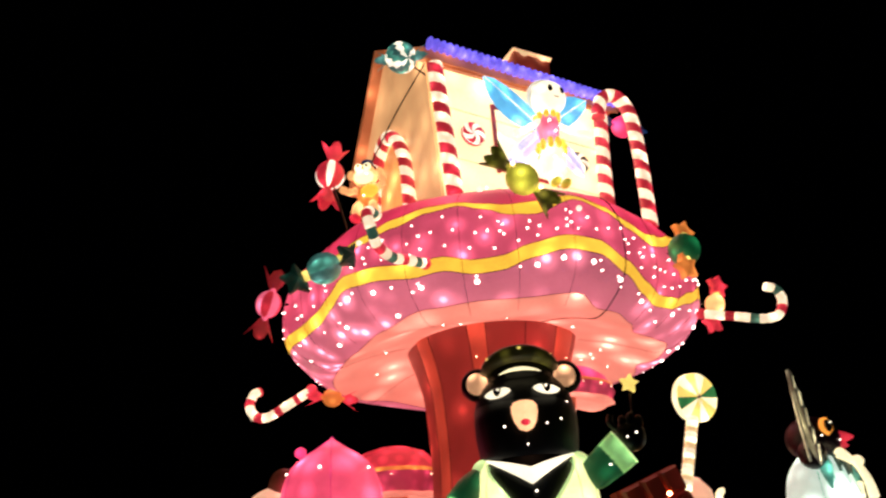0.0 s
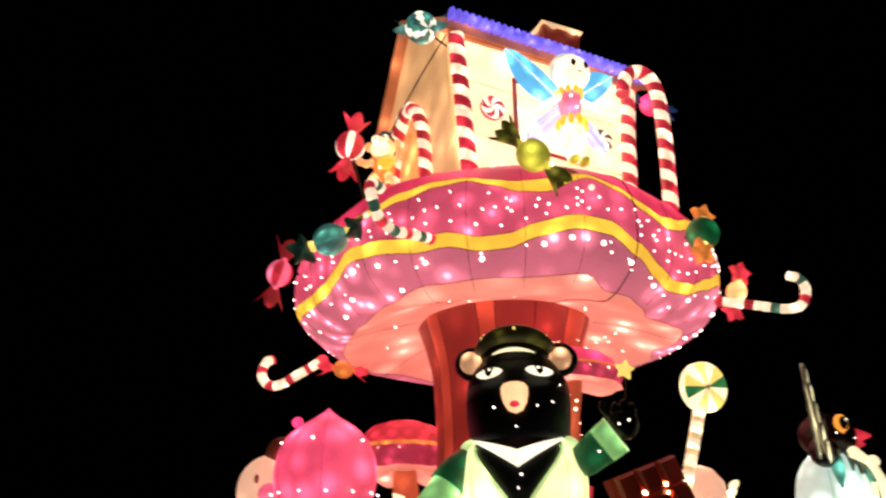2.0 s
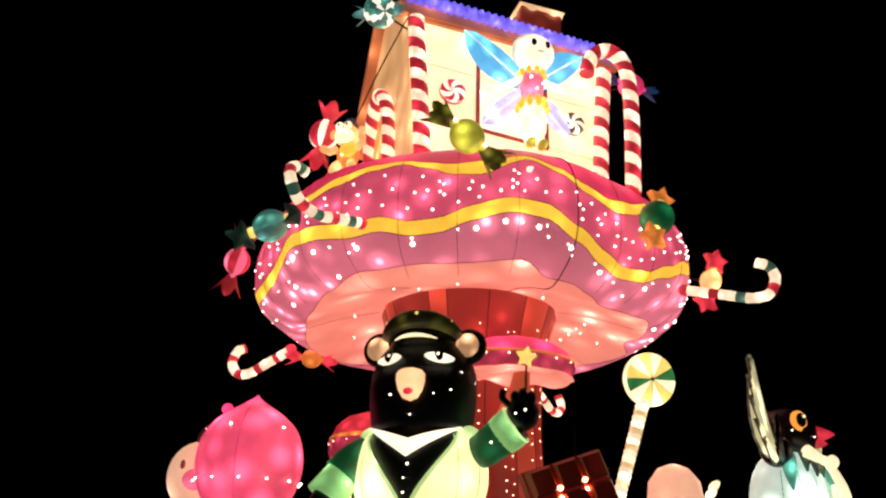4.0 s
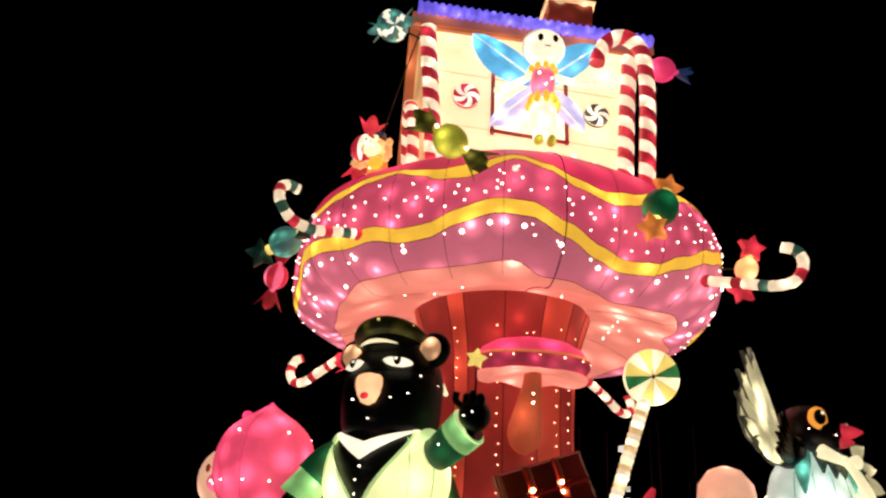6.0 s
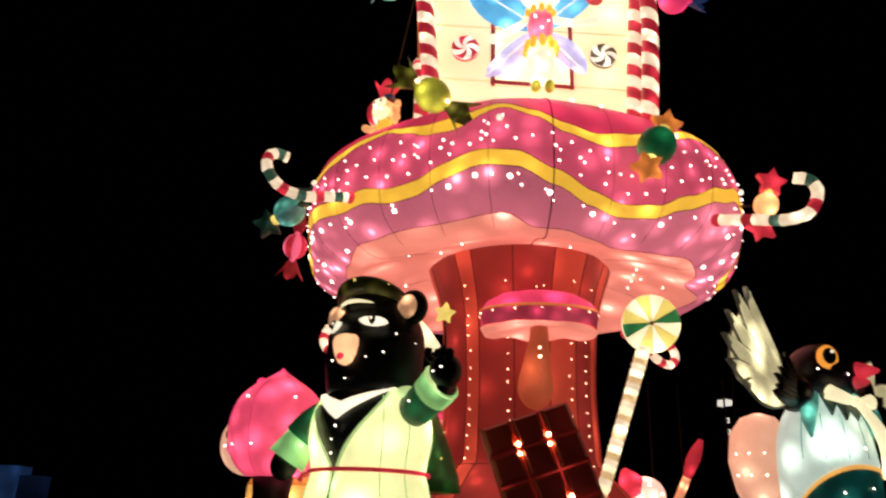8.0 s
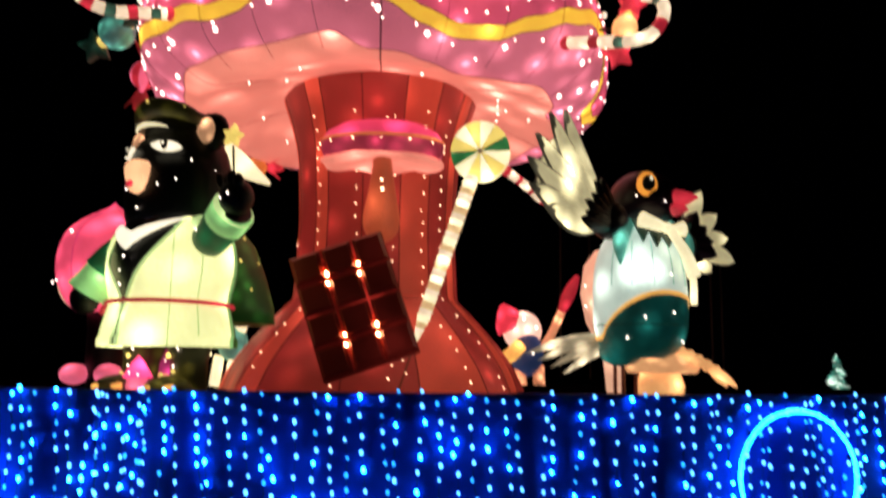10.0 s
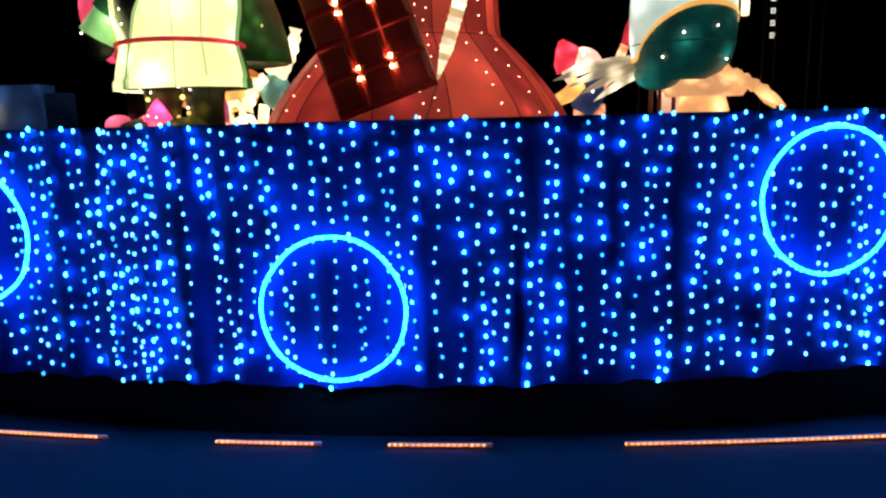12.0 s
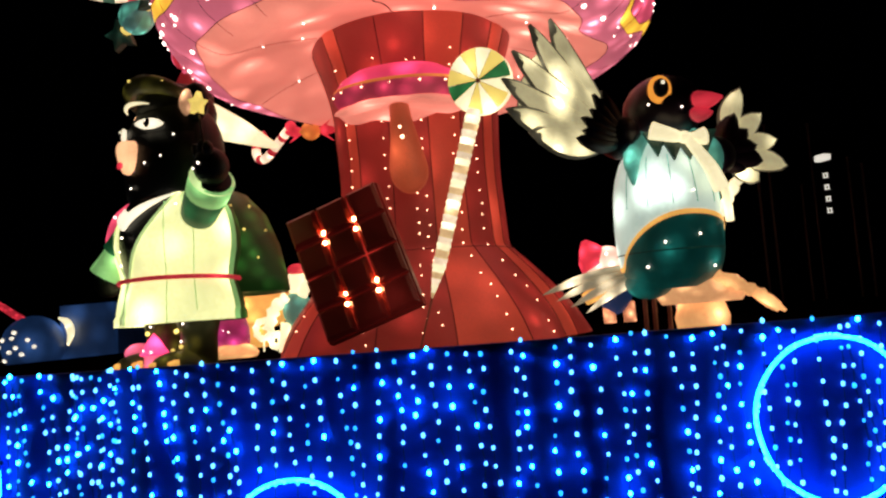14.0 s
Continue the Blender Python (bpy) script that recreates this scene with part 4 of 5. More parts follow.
bar = thing("chocolate_bar", "dark brown chocolate bar lantern leaning before the trunk", "chocolate bar")
m = Matrix.Translation((3.732, 4.325, 1.957)) @ Matrix.Rotation(radians(-19), 4, "Y") @ Matrix.Rotation(radians(-8), 4, "X")
W, H = 0.6, 0.79
part("slab", Shape().box((0, 0.012, 0), (W, 0.076, H), CHOC).box((0, -0.034, 0), (W * 0.96, 0.016, H * 0.97), GROOVE), bar)
bar.children[0].matrix_basis = m
for i in range(3):
    for j in range(4):
        w, h = W / 3, H / 4
        cx, cz = -W / 2 + w * (i + 0.5), -H / 2 + h * (j + 0.5)
        o = Shape()
        rows = [[(cx + sx * w * k, y, cz + sz * h * k) for sx, sz in ((-1, -1), (1, -1), (1, 1), (-1, 1))] for k, y in ((0.465, -0.042), (0.455, -0.068), (0.36, -0.092))]
        b = part("chocolate_piece", o.grid(rows, CHOC, cap1=True, smooth=False), bar)
        b.matrix_basis = m
bl = [(sx * W / 6 + 0.008 * k, -0.066, sz * H / 4 + 0.03 * k) for sx in (-1, 1) for sz in (-1, 1) for k in (-1, 1)]
b = part("bar_bulbs", Shape().dots([m @ Vector(q) for q in bl], 0.014, DEEP), bar, "amber bulbs shining out of the grooves")
tagged(b, kind="stuff")

# ---- lantern figures, each one plain shape ----


def place(x, y, deg):
    return Matrix.Translation((x, y, 0)) @ spin(deg)


def moved(shape, m):
    shape.v = [tuple(m @ Vector(p)) for p in shape.v]
    return shape


def almond(w, h, n=16):
    return [(w * math.cos(a), h * math.sin(a) * abs(math.sin(a)) ** 0.3) for a in [2 * math.pi * i / n for i in range(n)]]


def bear():
    s = Shape()
    wide = Matrix.Diagonal((1.13, 0.93, 1, 1))
    n = 60
    prof = [(0.385, 1.69), (0.38, 1.78), (0.358, 1.88), (0.345, 1.94), (0.355, 2.02), (0.375, 2.12), (0.372, 2.24), (0.34, 2.36), (0.27, 2.46), (0.2, 2.53)]
    prof = [(p.x, p.y) for p in spline([(a, b, 0) for a, b in prof], 4)]

    def gap(z):
        return 1 + 54 * max(0.0, min(1.0, (z - 1.94) / 0.5)) ** 1.35

    def strip(a0, a1, mat, out=1.0, k=12):
        rows = []
        for r, z in prof:
            rows.append([])
            for j in range(k + 1):
                a = radians(a0(z) + (a1(z) - a0(z)) * j / k)
                q = r * out * (1 + (0.035 * math.cos(11 * a) if z < 1.75 else 0))
                rows[-1].append(wide @ Vector((q * math.sin(a), -q * math.cos(a), z)))
        s.grid(rows, mat, close_u=False)
    for sg in (1, -1):
        strip(lambda z: sg * gap(z), lambda z: sg * (gap(z) + 4), LIME, 1.012, 3)
        strip(lambda z: sg * (gap(z) + 3), lambda z: sg * 110, COAT, 1.0, 22)
        strip(lambda z: sg * 110, lambda z: sg * 120, LIME2, 1.0, 4)
        strip(lambda z: sg * 120, lambda z: sg * 180, BOTTLE, 1.0, 14)
    s.lathe((0, 0, 0), [(r * 0.93, z + 0.012) for r, z in prof], BLACK, n=n, turn=wide)
    # belt
    s.tube([(0.405 * math.sin(a), -0.334 * math.cos(a), 1.94 + 0.01 * math.cos(a)) for a in [2 * math.pi * i / 48 for i in range(49)]], 0.014, RED, n=8)
    s.tube([(-0.36, -0.14, 1.94), (-0.4, -0.17, 1.93), (-0.43, -0.16, 1.9)], 0.02, RED, n=8)
    # seams of the coat
    for a in (-70, -45, 45, 70):
        s.tube([(1.13 * r * 1.004 * math.sin(radians(a)), -0.93 * r * 1.004 * math.cos(radians(a)), z) for r, z in prof[:30]], 0.003, LIME2, n=4)
    # white chest mark
    for sg in (1, -1):
        for k in range(6):
            u, v = k / 6, (k + 1) / 6
            f = lambda t: (sg * 0.29 * t, -0.35 + 0.17 * t * t)
            top = lambda t: 2.355 + 0.09 * t
            low = lambda t: 2.245 + 0.185 * t
            o = len(s.v)
            for t in (u, v):
                x, y = f(t)
                s.v += [(x, y, low(t)), (x, y + 0.045, top(t)), (x, y + 0.065, top(t)), (x, y + 0.02, low(t))]
            for q in ((0, 1, 5, 4), (1, 2, 6, 5), (2, 3, 7, 6), (3, 0, 4, 7)):
                s.f.append(tuple(o + i for i in q))
                s.m.append(s.slot(COLLAR))
                s.s.append(False)
    # shoulders of the coat
    for sg in (1, -1):
        s.ball((sg * 0.3, -0.03, 2.38), (0.1, 0.12, 0.09), LIME)
    # head
    s.ball((0, 0.005, 2.745), (0.352, 0.275, 0.34), BLACK, nu=32, nv=20)
    s.lathe((0, -0.01, 0), [(0.3, 2.38), (0.335, 2.48), (0.35, 2.6), (0.353, 2.7), (0.345, 2.8)], BLACK, n=32, turn=Matrix.Diagonal((1, 0.78, 1, 1)))
    for sg in (1, -1):
        s.ball((sg * 0.305, -0.02, 2.985), (0.12, 0.07, 0.12), BLACK)
        s.ball((sg * 0.305, -0.07, 2.98), (0.078, 0.026, 0.08), EARIN)
        m = Matrix.Translation((sg * 0.165, -0.238, 2.86)) @ spin(sg * 25) @ Matrix.Rotation(radians(sg * 5), 4, "Y") @ Matrix.Rotation(radians(-12), 4, "X")
        s.slab(almond(0.096, 0.031), 0.02, m, EYEW, puff=0.006)
        s.ball(m @ Vector((-sg * 0.012, -0.012, 0.004)), (0.036, 0.012, 0.034), BLACK, nu=14, nv=8)
        s.ball(m @ Vector((-sg * 0.014, -0.021, 0.012)), (0.013, 0.008, 0.011), EYEW, nu=10, nv=6)
    # muzzle
    m = Matrix.Translation((0, -0.29, 2.685)) @ Matrix.Rotation(radians(8), 4, "X") @ Matrix.Diagonal((0.8, 1, 0.88, 1))
    s.slab([(-0.105, 0.07), (-0.08, 0.098), (-0.03, 0.11), (0.03, 0.11), (0.08, 0.098), (0.105, 0.07), (0.108, 0.02), (0.09, -0.045), (0.055, -0.098), (0, -0.118), (-0.055, -0.098), (-0.09, -0.045), (-0.108, 0.02)], 0.06, m, MUZZLE, puff=0.03)
    s.ball((0, -0.345, 2.63), (0.032, 0.012, 0.022), RED, nu=12, nv=8)
    # cap
    s.ball((0, 0.03, 2.985), (0.25, 0.24, 0.2), BLACK, nu=24, nv=12)
    s.tube([(0.21 * math.sin(a), -0.06 - 0.215 * math.cos(a), 2.945 + 0.06 * math.cos(a)) for a in [radians(-42 + 4.2 * i) for i in range(21)]], [0.003 + 0.01 * math.sin(math.pi * i / 20) for i in range(21)], CREAM, n=8)
    s.tube([(0.25 * math.sin(a), -0.02 - 0.2 * math.cos(a), 3.03 + 0.1 * math.cos(a)) for a in [radians(-88 + 8.8 * i) for i in range(21)]], [0.03 + 0.03 * math.sin(math.pi * i / 20) for i in range(21)], CAPBAND, n=14)
    tail = [(0, 0.16, 2.98), (0, 0.28, 2.98), (0.02, 0.46, 2.94), (0.02, 0.62, 2.9), (0.02, 0.76, 2.87)]
    s.tube(spline(tail, 6), [0.15 - 0.135 * i / 24 for i in range(25)], CREAM, n=14)
    s.tube([(0, 0.2, 3.2), (0.1, 0.2, 3.1), (0.13, 0.17, 2.95), (0.12, 0.12, 2.8)], 0.03, OLIVEBLK, n=8)
    # arms
    s.tube(spline([(0.28, -0.02, 2.33), (0.4, -0.075, 2.31), (0.47, -0.09, 2.35), (0.53, -0.098, 2.39)], 6), [0.098 + 0.02 * i / 18 for i in range(19)], GREEN, n=18)
    s.tube([(0.525, -0.097, 2.386), (0.57, -0.104, 2.418), (0.62, -0.113, 2.455)], [0.118, 0.123, 0.125], LIME2, n=22)
    s.tube([(0.617, -0.1125, 2.453), (0.623, -0.1135, 2.457)], 0.127, LIME, n=22)
    s.tube([(0.62, -0.113, 2.456), (0.627, -0.115, 2.461)], 0.106, BLACK, n=22)
    s.ball((0.67, -0.145, 2.515), (0.1, 0.095, 0.105), BLACK)
    for dx, dy, dz in ((-0.04, -0.03, 0.09), (0.01, -0.05, 0.1), (0.06, -0.05, 0.08)):
        s.ball((0.67 + dx, -0.145 + dy, 2.515 + dz), (0.03, 0.03, 0.045), BLACK, nu=10, nv=8)
    s.tube(spline([(0.6, -0.14, 2.56), (0.55, -0.16, 2.61), (0.56, -0.17, 2.66)], 4), 0.022, BLACK, n=8)
    s.dots([(0.7, -0.24, 2.52), (0.64, -0.235, 2.5)], 0.007, BULB)
    s.tube(spline([(-0.28, -0.02, 2.36), (-0.4, -0.1, 2.26), (-0.47, -0.14, 2.16)], 6), [0.1 + 0.025 * i / 12 for i in range(13)], GREEN, n=18)
    s.tube([(-0.46, -0.135, 2.17), (-0.5, -0.16, 2.1), (-0.54, -0.19, 2.02)], [0.11, 0.12, 0.135], LIME2, n=20)
    s.ball((-0.55, -0.2, 1.99), (0.09, 0.09, 0.1), BLACK)
    # legs and boots
    for sg in (1, -1):
        s.tube([(sg * 0.19, 0, 1.8), (sg * 0.215, -0.01, 1.6), (sg * 0.225, -0.02, DECK)], [0.15, 0.105, 0.105], OLIVEBLK, n=18)
        s.ball((sg * 0.225, -0.14, 1.455), (0.105, 0.17, 0.075), OLIVEBLK)
        s.tube([(sg * 0.225 - 0.1, -0.2, 1.46), (sg * 0.225, -0.31, 1.455), (sg * 0.225 + 0.1, -0.2, 1.46)], 0.022, GOLD, n=8)
    bulbs = [(0.02, -0.36, 2.2), (0.0, -0.365, 2.12), (0.0, -0.36, 2.04), (0.14, -0.262, 2.63), (-0.14, -0.262, 2.63), (0.24, -0.2, 2.72), (0.235, -0.21, 2.66), (-0.23, -0.205, 2.72), (0.29, -0.155, 2.78), (0.0, -0.285, 2.5)]
    bulbs += [(0.345, -0.02, 2.74), (0.5, -0.27, 2.33), (-0.45, -0.24, 2.2)]
    # lemon dots imitate the olive-gold glints on the legs
    s.dots([(sg * 0.18 + d, -0.135, z) for sg in (1, -1) for d, z in ((0.0, 1.64), (0.05, 1.55), (-0.05, 1.53))], 0.014, LEMON)
    s.dots([(0.27 * math.sin(a), -0.03 - 0.245 * math.cos(a), 3.06 + 0.09 * math.cos(a)) for a in (-0.9, 0.05, 0.95)], 0.012, LEMON)
    bulbs += [(sg * 0.2 + d, -0.13, z) for sg in (1, -1) for d, z in ((0.05, 1.68), (-0.06, 1.7), (0.02, 1.58), (-0.03, 1.5))]
    s.dots(bulbs, 0.0062, BULB)
    moved(s, place(2.62, 4.33, -33))
    # green cape with a pointed corner
    flare = lambda a, z: 1 + max(0.0, (2.2 - z) / 0.32) * (0.14 * math.exp(-((a - 1.45) / 0.35) ** 2) + 0.02 * math.cos(9 * a))
    s.lathe((2.77, 4.66, 0), [(0.3, 1.87), (0.375, 1.85), (0.378, 1.95), (0.345, 2.16), (0.27, 2.36), (0.15, 2.5), (0.01, 2.56)], BOTTLE, n=48, wave=flare)
    s.dots([(2.77 + 0.355 * k * math.sin(a), 4.66 - 0.355 * k * math.cos(a), z) for k, z, st in ((1.02, 2.06, 0), (0.93, 2.24, 0.3), (0.72, 2.4, 0.1)) for a in [st + 0.5 * i for i in range(0, 3)]], 0.009, LEMON)
    return s


single("bear_lantern", bear(), "black bear lantern in a lime coat with raised arm", "bear lantern")

wand = thing("star_wand", "yellow star on a thin black stick", "star wand")
part("stick", Shape().tube([(3.1, 3.8, 2.54), (3.092, 3.756, 2.79)], 0.007, WIRE, n=6), wand)
part("star", Shape().slab(star_outline(0.066, 0.55), 0.03, Matrix.Translation((3.09, 3.752, 2.842)) @ spin(-20) @ Matrix.Rotation(0.2, 4, "Y"), LEMON, puff=0.02), wand, "glowing yellow star")


def feather(s, root, tip, width, mat, side):
    """A curved leaf-shaped feather with thickness."""
    root, tip = Vector(root), Vector(tip)
    d = tip - root
    nrm = d.cross(side).normalized()
    rows = []
    for i in range(9):
        u = i / 8
        w = width * (math.sin(math.pi * min(1, u * 0.85 + 0.12)) ** 0.7) * (1 if u < 1 else 0.1)
        c = root + d * u + side * (0.05 * math.sin(math.pi * u) * d.length)
        rows.append([c - side * w, c + nrm * 0.014 - side * 0.2 * w, c + side * w, c - nrm * 0.014 + side * 0.2 * w])
    s.grid(rows, mat, cap0=True, cap1=True)


def bird():
    s = Shape()
    hx = (5.53, 4.40)
    m = place(hx[0], hx[1], 58)
    n = 48
    prof = [(0.16, 1.66), (0.24, 1.72), (0.28, 1.82), (0.29, 1.94), (0.29, 2.04), (0.285, 2.14), (0.27, 2.26), (0.235, 2.37), (0.18, 2.46), (0.12, 2.52)]
    prof = [(p.x, p.y) for p in spline([(a, b, 0) for a, b in prof], 3)]
    w = Shape()

    def rad(z):
        for (r0, z0), (r1, z1) in zip(prof, prof[1:]):
            if z <= z1:
                return r0 + (r1 - r0) * (z - z0) / (z1 - z0)
        return prof[-1][0]

    def sash(a):
        d = (a + 180) % 360 - 180
        return 2.05 - (0.27 * min(1.0, (-d / 85)) ** 2 if d < 0 else 0.1 * min(1.0, d / 85) ** 2)

    def zone(lo, hi, mat, out, k=8):
        rows = []
        for v in range(k + 1):
            rows.append([])
            for j in range(n):
                a = 360 * j / n
                z = lo(a) + (hi(a) - lo(a)) * v / k
                rows[-1].append((rad(z) * out * math.sin(radians(a)), -rad(z) * out * 1.03 * math.cos(radians(a)), z))
        w.grid(rows, mat)
    zone(lambda a: 1.66, sash, TEALCL, 1.0)
    zone(lambda a: sash(a) - 0.012, lambda a: sash(a) + 0.014, GOLD, 1.02, 2)
    zone(lambda a: sash(a) + 0.005, lambda a: 2.52, MINT, 1.0, 10)
    for a in (-64, -38, -12, 14, 40, 66):
        w.tube([(rad(z) * 1.004 * math.sin(radians(a)), -rad(z) * 1.034 * math.cos(radians(a)), z) for z in [2.1 + 0.03 * i for i in range(10)]], 0.003, AQUA, n=4)
    w.tube([(0.287 * math.sin(t), -0.295 * math.cos(t), 1.86) for t in [2 * math.pi * i / 40 for i in range(41)]], 0.004, DKTEAL, n=4)
    for sg in (1, -1):
        w.tube(spline([(sg * 0.13, -0.14, 2.5), (sg * 0.22, -0.19, 2.38), (sg * 0.23, -0.2, 2.22)], 5), [0.03, 0.04, 0.046, 0.05, 0.052, 0.05, 0.046, 0.04, 0.03, 0.02, 0.008], AQUA, n=10)
        w.ball((sg * 0.13, 0.02, 1.7), (0.13, 0.16, 0.09), TEALCL)
    for k, (x, z) in enumerate(((-0.1, 2.43), (-0.02, 2.4), (0.07, 2.4), (0.15, 2.42))):
        w.slab([(-0.07, 0.06), (0.07, 0.06), (0.0, -0.075)], 0.02, Matrix.Translation((x, -0.245 - 0.02 * (k % 2), z)), DKTEAL, puff=0.006)
    for sg, q in ((-1, (-0.14, -0.29, 2.49)), (1, (0.14, -0.3, 2.44))):
        w.tube([(0.03, -0.29, 2.44), (0.03 + sg * 0.05, -0.3, 2.44 - sg * 0.01), q], [0.022, 0.034, 0.048], CREAM, n=12)
    w.ball((0.03, -0.3, 2.44), (0.034, 0.03, 0.034), CREAM, nu=12, nv=8)
    w.tube(spline([(0.04, -0.3, 2.44), (0.08, -0.33, 2.36), (0.14, -0.335, 2.26), (0.19, -0.32, 2.15)], 6), [0.024 + 0.001 * i for i in range(19)], CREAM, n=10)
    w.tube(spline([(0.2, -0.24, 2.28), (0.26, -0.2, 2.15), (0.29, -0.15, 2.0)], 6), 0.022, CREAM, n=8)
    w.dots([(-0.12, -0.28, 1.9), (-0.2, -0.2, 1.78), (0.06, -0.3, 1.93), (0.14, -0.25, 1.76), (-0.05, -0.3, 2.2), (0.05, -0.3, 2.16), (-0.16, -0.24, 2.12)], 0.006, BULB)
    moved(w, place(hx[0], hx[1], 12))
    b = Shape()
    # head
    b.ball((0, -0.04, 2.66), (0.19, 0.225, 0.195), DKVIOLET, nu=28, nv=18)
    for sg in (1, -1):
        e = Matrix.Translation((sg * 0.166, -0.11, 2.73)) @ spin(sg * 63)
        b.slab([(0.062 * math.sin(2 * math.pi * i / 20), 0.078 * math.cos(2 * math.pi * i / 20)) for i in range(20)], 0.025, e, AMBER, puff=0.012)
        b.ball(e @ Vector((0.008, -0.02, 0.006)), (0.042, 0.016, 0.053), BLACK, spin(sg * 63), nu=14, nv=10)
        b.ball(e @ Vector((0.02, -0.042, 0.03)), 0.011, EYEW, nu=8, nv=6)
    # beak
    for z0, tip, h in ((2.66, (0, -0.38, 2.655), 0.062), (2.6, (0, -0.32, 2.585), 0.05)):
        rows = []
        for k in range(6):
            u = k / 5
            c = Vector((0, -0.21, z0)).lerp(Vector(tip), u)
            wd = 1 - 0.88 * u ** 2
            rows.append([c + Vector((0.085 * wd * math.cos(a), 0, h * wd * math.sin(a))) for a in [2 * math.pi * j / 14 for j in range(14)]])
        b.grid(rows, RED, cap0=True, cap1=True)
    b.dots([(-0.13, -0.21, 2.62), (-0.19, -0.05, 2.66), (0.05, -0.27, 2.6)], 0.006, BULB)
    moved(b, m)
    for q in (w, b):
        o = len(s.v)
        s.v += q.v
        s.f += [tuple(o + i for i in face) for face in q.f]
        s.m += [s.slot(q.mats[i]) for i in q.m]
        s.s += q.s
    # near wing, raised: overlapping feathers in one plane
    along, root = Vector((-0.783, -0.622, 0)), Vector((5.3, 4.24, 2.5))
    front = Vector((0.622, -0.783, 0))
    fan = ((0.38, 0.6), (0.52, 0.55), (0.645, 0.4), (0.725, 0.25), (0.72, 0.1), (0.6, -0.01))
    blade = Matrix.Translation(root - front * 0.014) @ Matrix(((along.x, front.x, 0, 0), (along.y, front.y, 0, 0), (0, 0, 1, 0), (0, 0, 0, 1)))
    s.slab([(0.05, 0.06), (0.18, 0.34), (0.3, 0.5), (0.41, 0.5), (0.53, 0.4), (0.62, 0.26), (0.65, 0.13), (0.58, 0.02), (0.4, -0.06), (0.15, -0.07)], 0.016, blade, FEATHER, edge=GREYF, puff=0.008)
    for k, (p, q) in enumerate(fan):
        tip = root + along * p + Vector((0, 0, q))
        base = root + along * (0.07 + 0.02 * k) + Vector((0, 0, 0.1 - 0.03 * k))
        d = (tip - base).normalized()
        sd = front.cross(d).normalized()
        lift = front * 0.011 * k
        feather(s, base + lift, tip + lift, 0.072, FEATHER, sd)
        feather(s, base + lift - front * 0.006, tip + d * 0.035 + lift - front * 0.006, 0.088, GREYF, sd)
        feather(s, base - d * 0.08 + front * 0.075, base + d * (0.16 + 0.03 * (k % 2)) + front * 0.07, 0.05, DKVIOLET, sd)
    s.ball(root + Vector((0.0, -0.02, 0.0)), (0.12, 0.11, 0.12), DKVIOLET)
    # far wing
    root = Vector((5.9, 4.58, 2.4))
    for k, t in enumerate(((6.05, 4.65, 2.8), (6.15, 4.65, 2.64), (6.22, 4.65, 2.48), (6.26, 4.65, 2.32), (6.1, 4.65, 2.25))):
        t = Vector(t)
        d = t - root
        sd = Vector((-d.z, 0, d.x)).normalized()
        feather(s, root + d * 0.35, t, 0.06, FEATHER, sd)
        feather(s, root + d * 0.27 + Vector((0, 0.012, 0)), t + d * 0.04 + Vector((0, 0.012, 0)), 0.07, GREYF, sd)
        feather(s, root, root + d * 0.62 + Vector((0, -0.03, 0)), 0.07, DKVIOLET, sd)
    s.ball(root + Vector((-0.06, -0.03, 0.0)), (0.13, 0.1, 0.12), DKVIOLET)
    # tail
    for k in range(4):
        r, t = Vector((5.38, 4.5, 1.8 - 0.02 * k)), Vector((4.8 + 0.08 * k, 4.4, 1.68 - 0.04 * k))
        feather(s, r, t, 0.03, TAILF, Vector((0.1, 0, 1)).normalized())
    # legs and claws
    for pts in ([(5.56, 4.34, 1.74), (5.68, 4.31, 1.73), (5.82, 4.3, 1.67), (5.97, 4.29, 1.58)],):
        ln = spline(pts, 10)
        s.tube(ln, 0.032, SKIN, step=0.06, n=10, ripple=0.22)
        d = (ln[-1] - ln[-4]).normalized()
        for a in (-0.6, 0.0, 0.6):
            q = ln[-1]
            s.tube([q - d * 0.05, q + d * 0.04 + Vector((0, a * 0.1, -abs(a) * 0.04)), q + d * 0.09 + Vector((0, a * 0.12, -abs(a) * 0.06))], [0.03, 0.024, 0.008], SKIN, n=8)
    for dx in (-0.13, -0.08, 0.0):
        s.tube([(5.5 + dx, 4.42, 1.75), (5.49 + dx, 4.4, DECK)], 0.012, BROWN, n=6)
    return s


single("bird_lantern", bird(), "dark bird lantern with red beak, white shirt and teal trousers", "bird lantern")

stump = thing("orange_mushroom", "small orange mushroom lantern under the bird", "mushroom")
part("stem", Shape().lathe((5.68, 4.5, 0), [(0.1, DECK), (0.14, 1.43), (0.15, 1.49), (0.125, 1.57), (0.095, 1.63), (0.09, 1.68)], SKIN, n=28), stump)
part("cap", Shape().lathe((5.68, 4.5, 0), [(0.08, 1.63), (0.19, 1.57), (0.225, 1.63), (0.18, 1.71), (0.03, 1.75)], PEACHC, n=48, wave=lambda a, z: 1 + 0.16 * abs(math.cos(2.5 * a))), stump, "wavy orange cap")


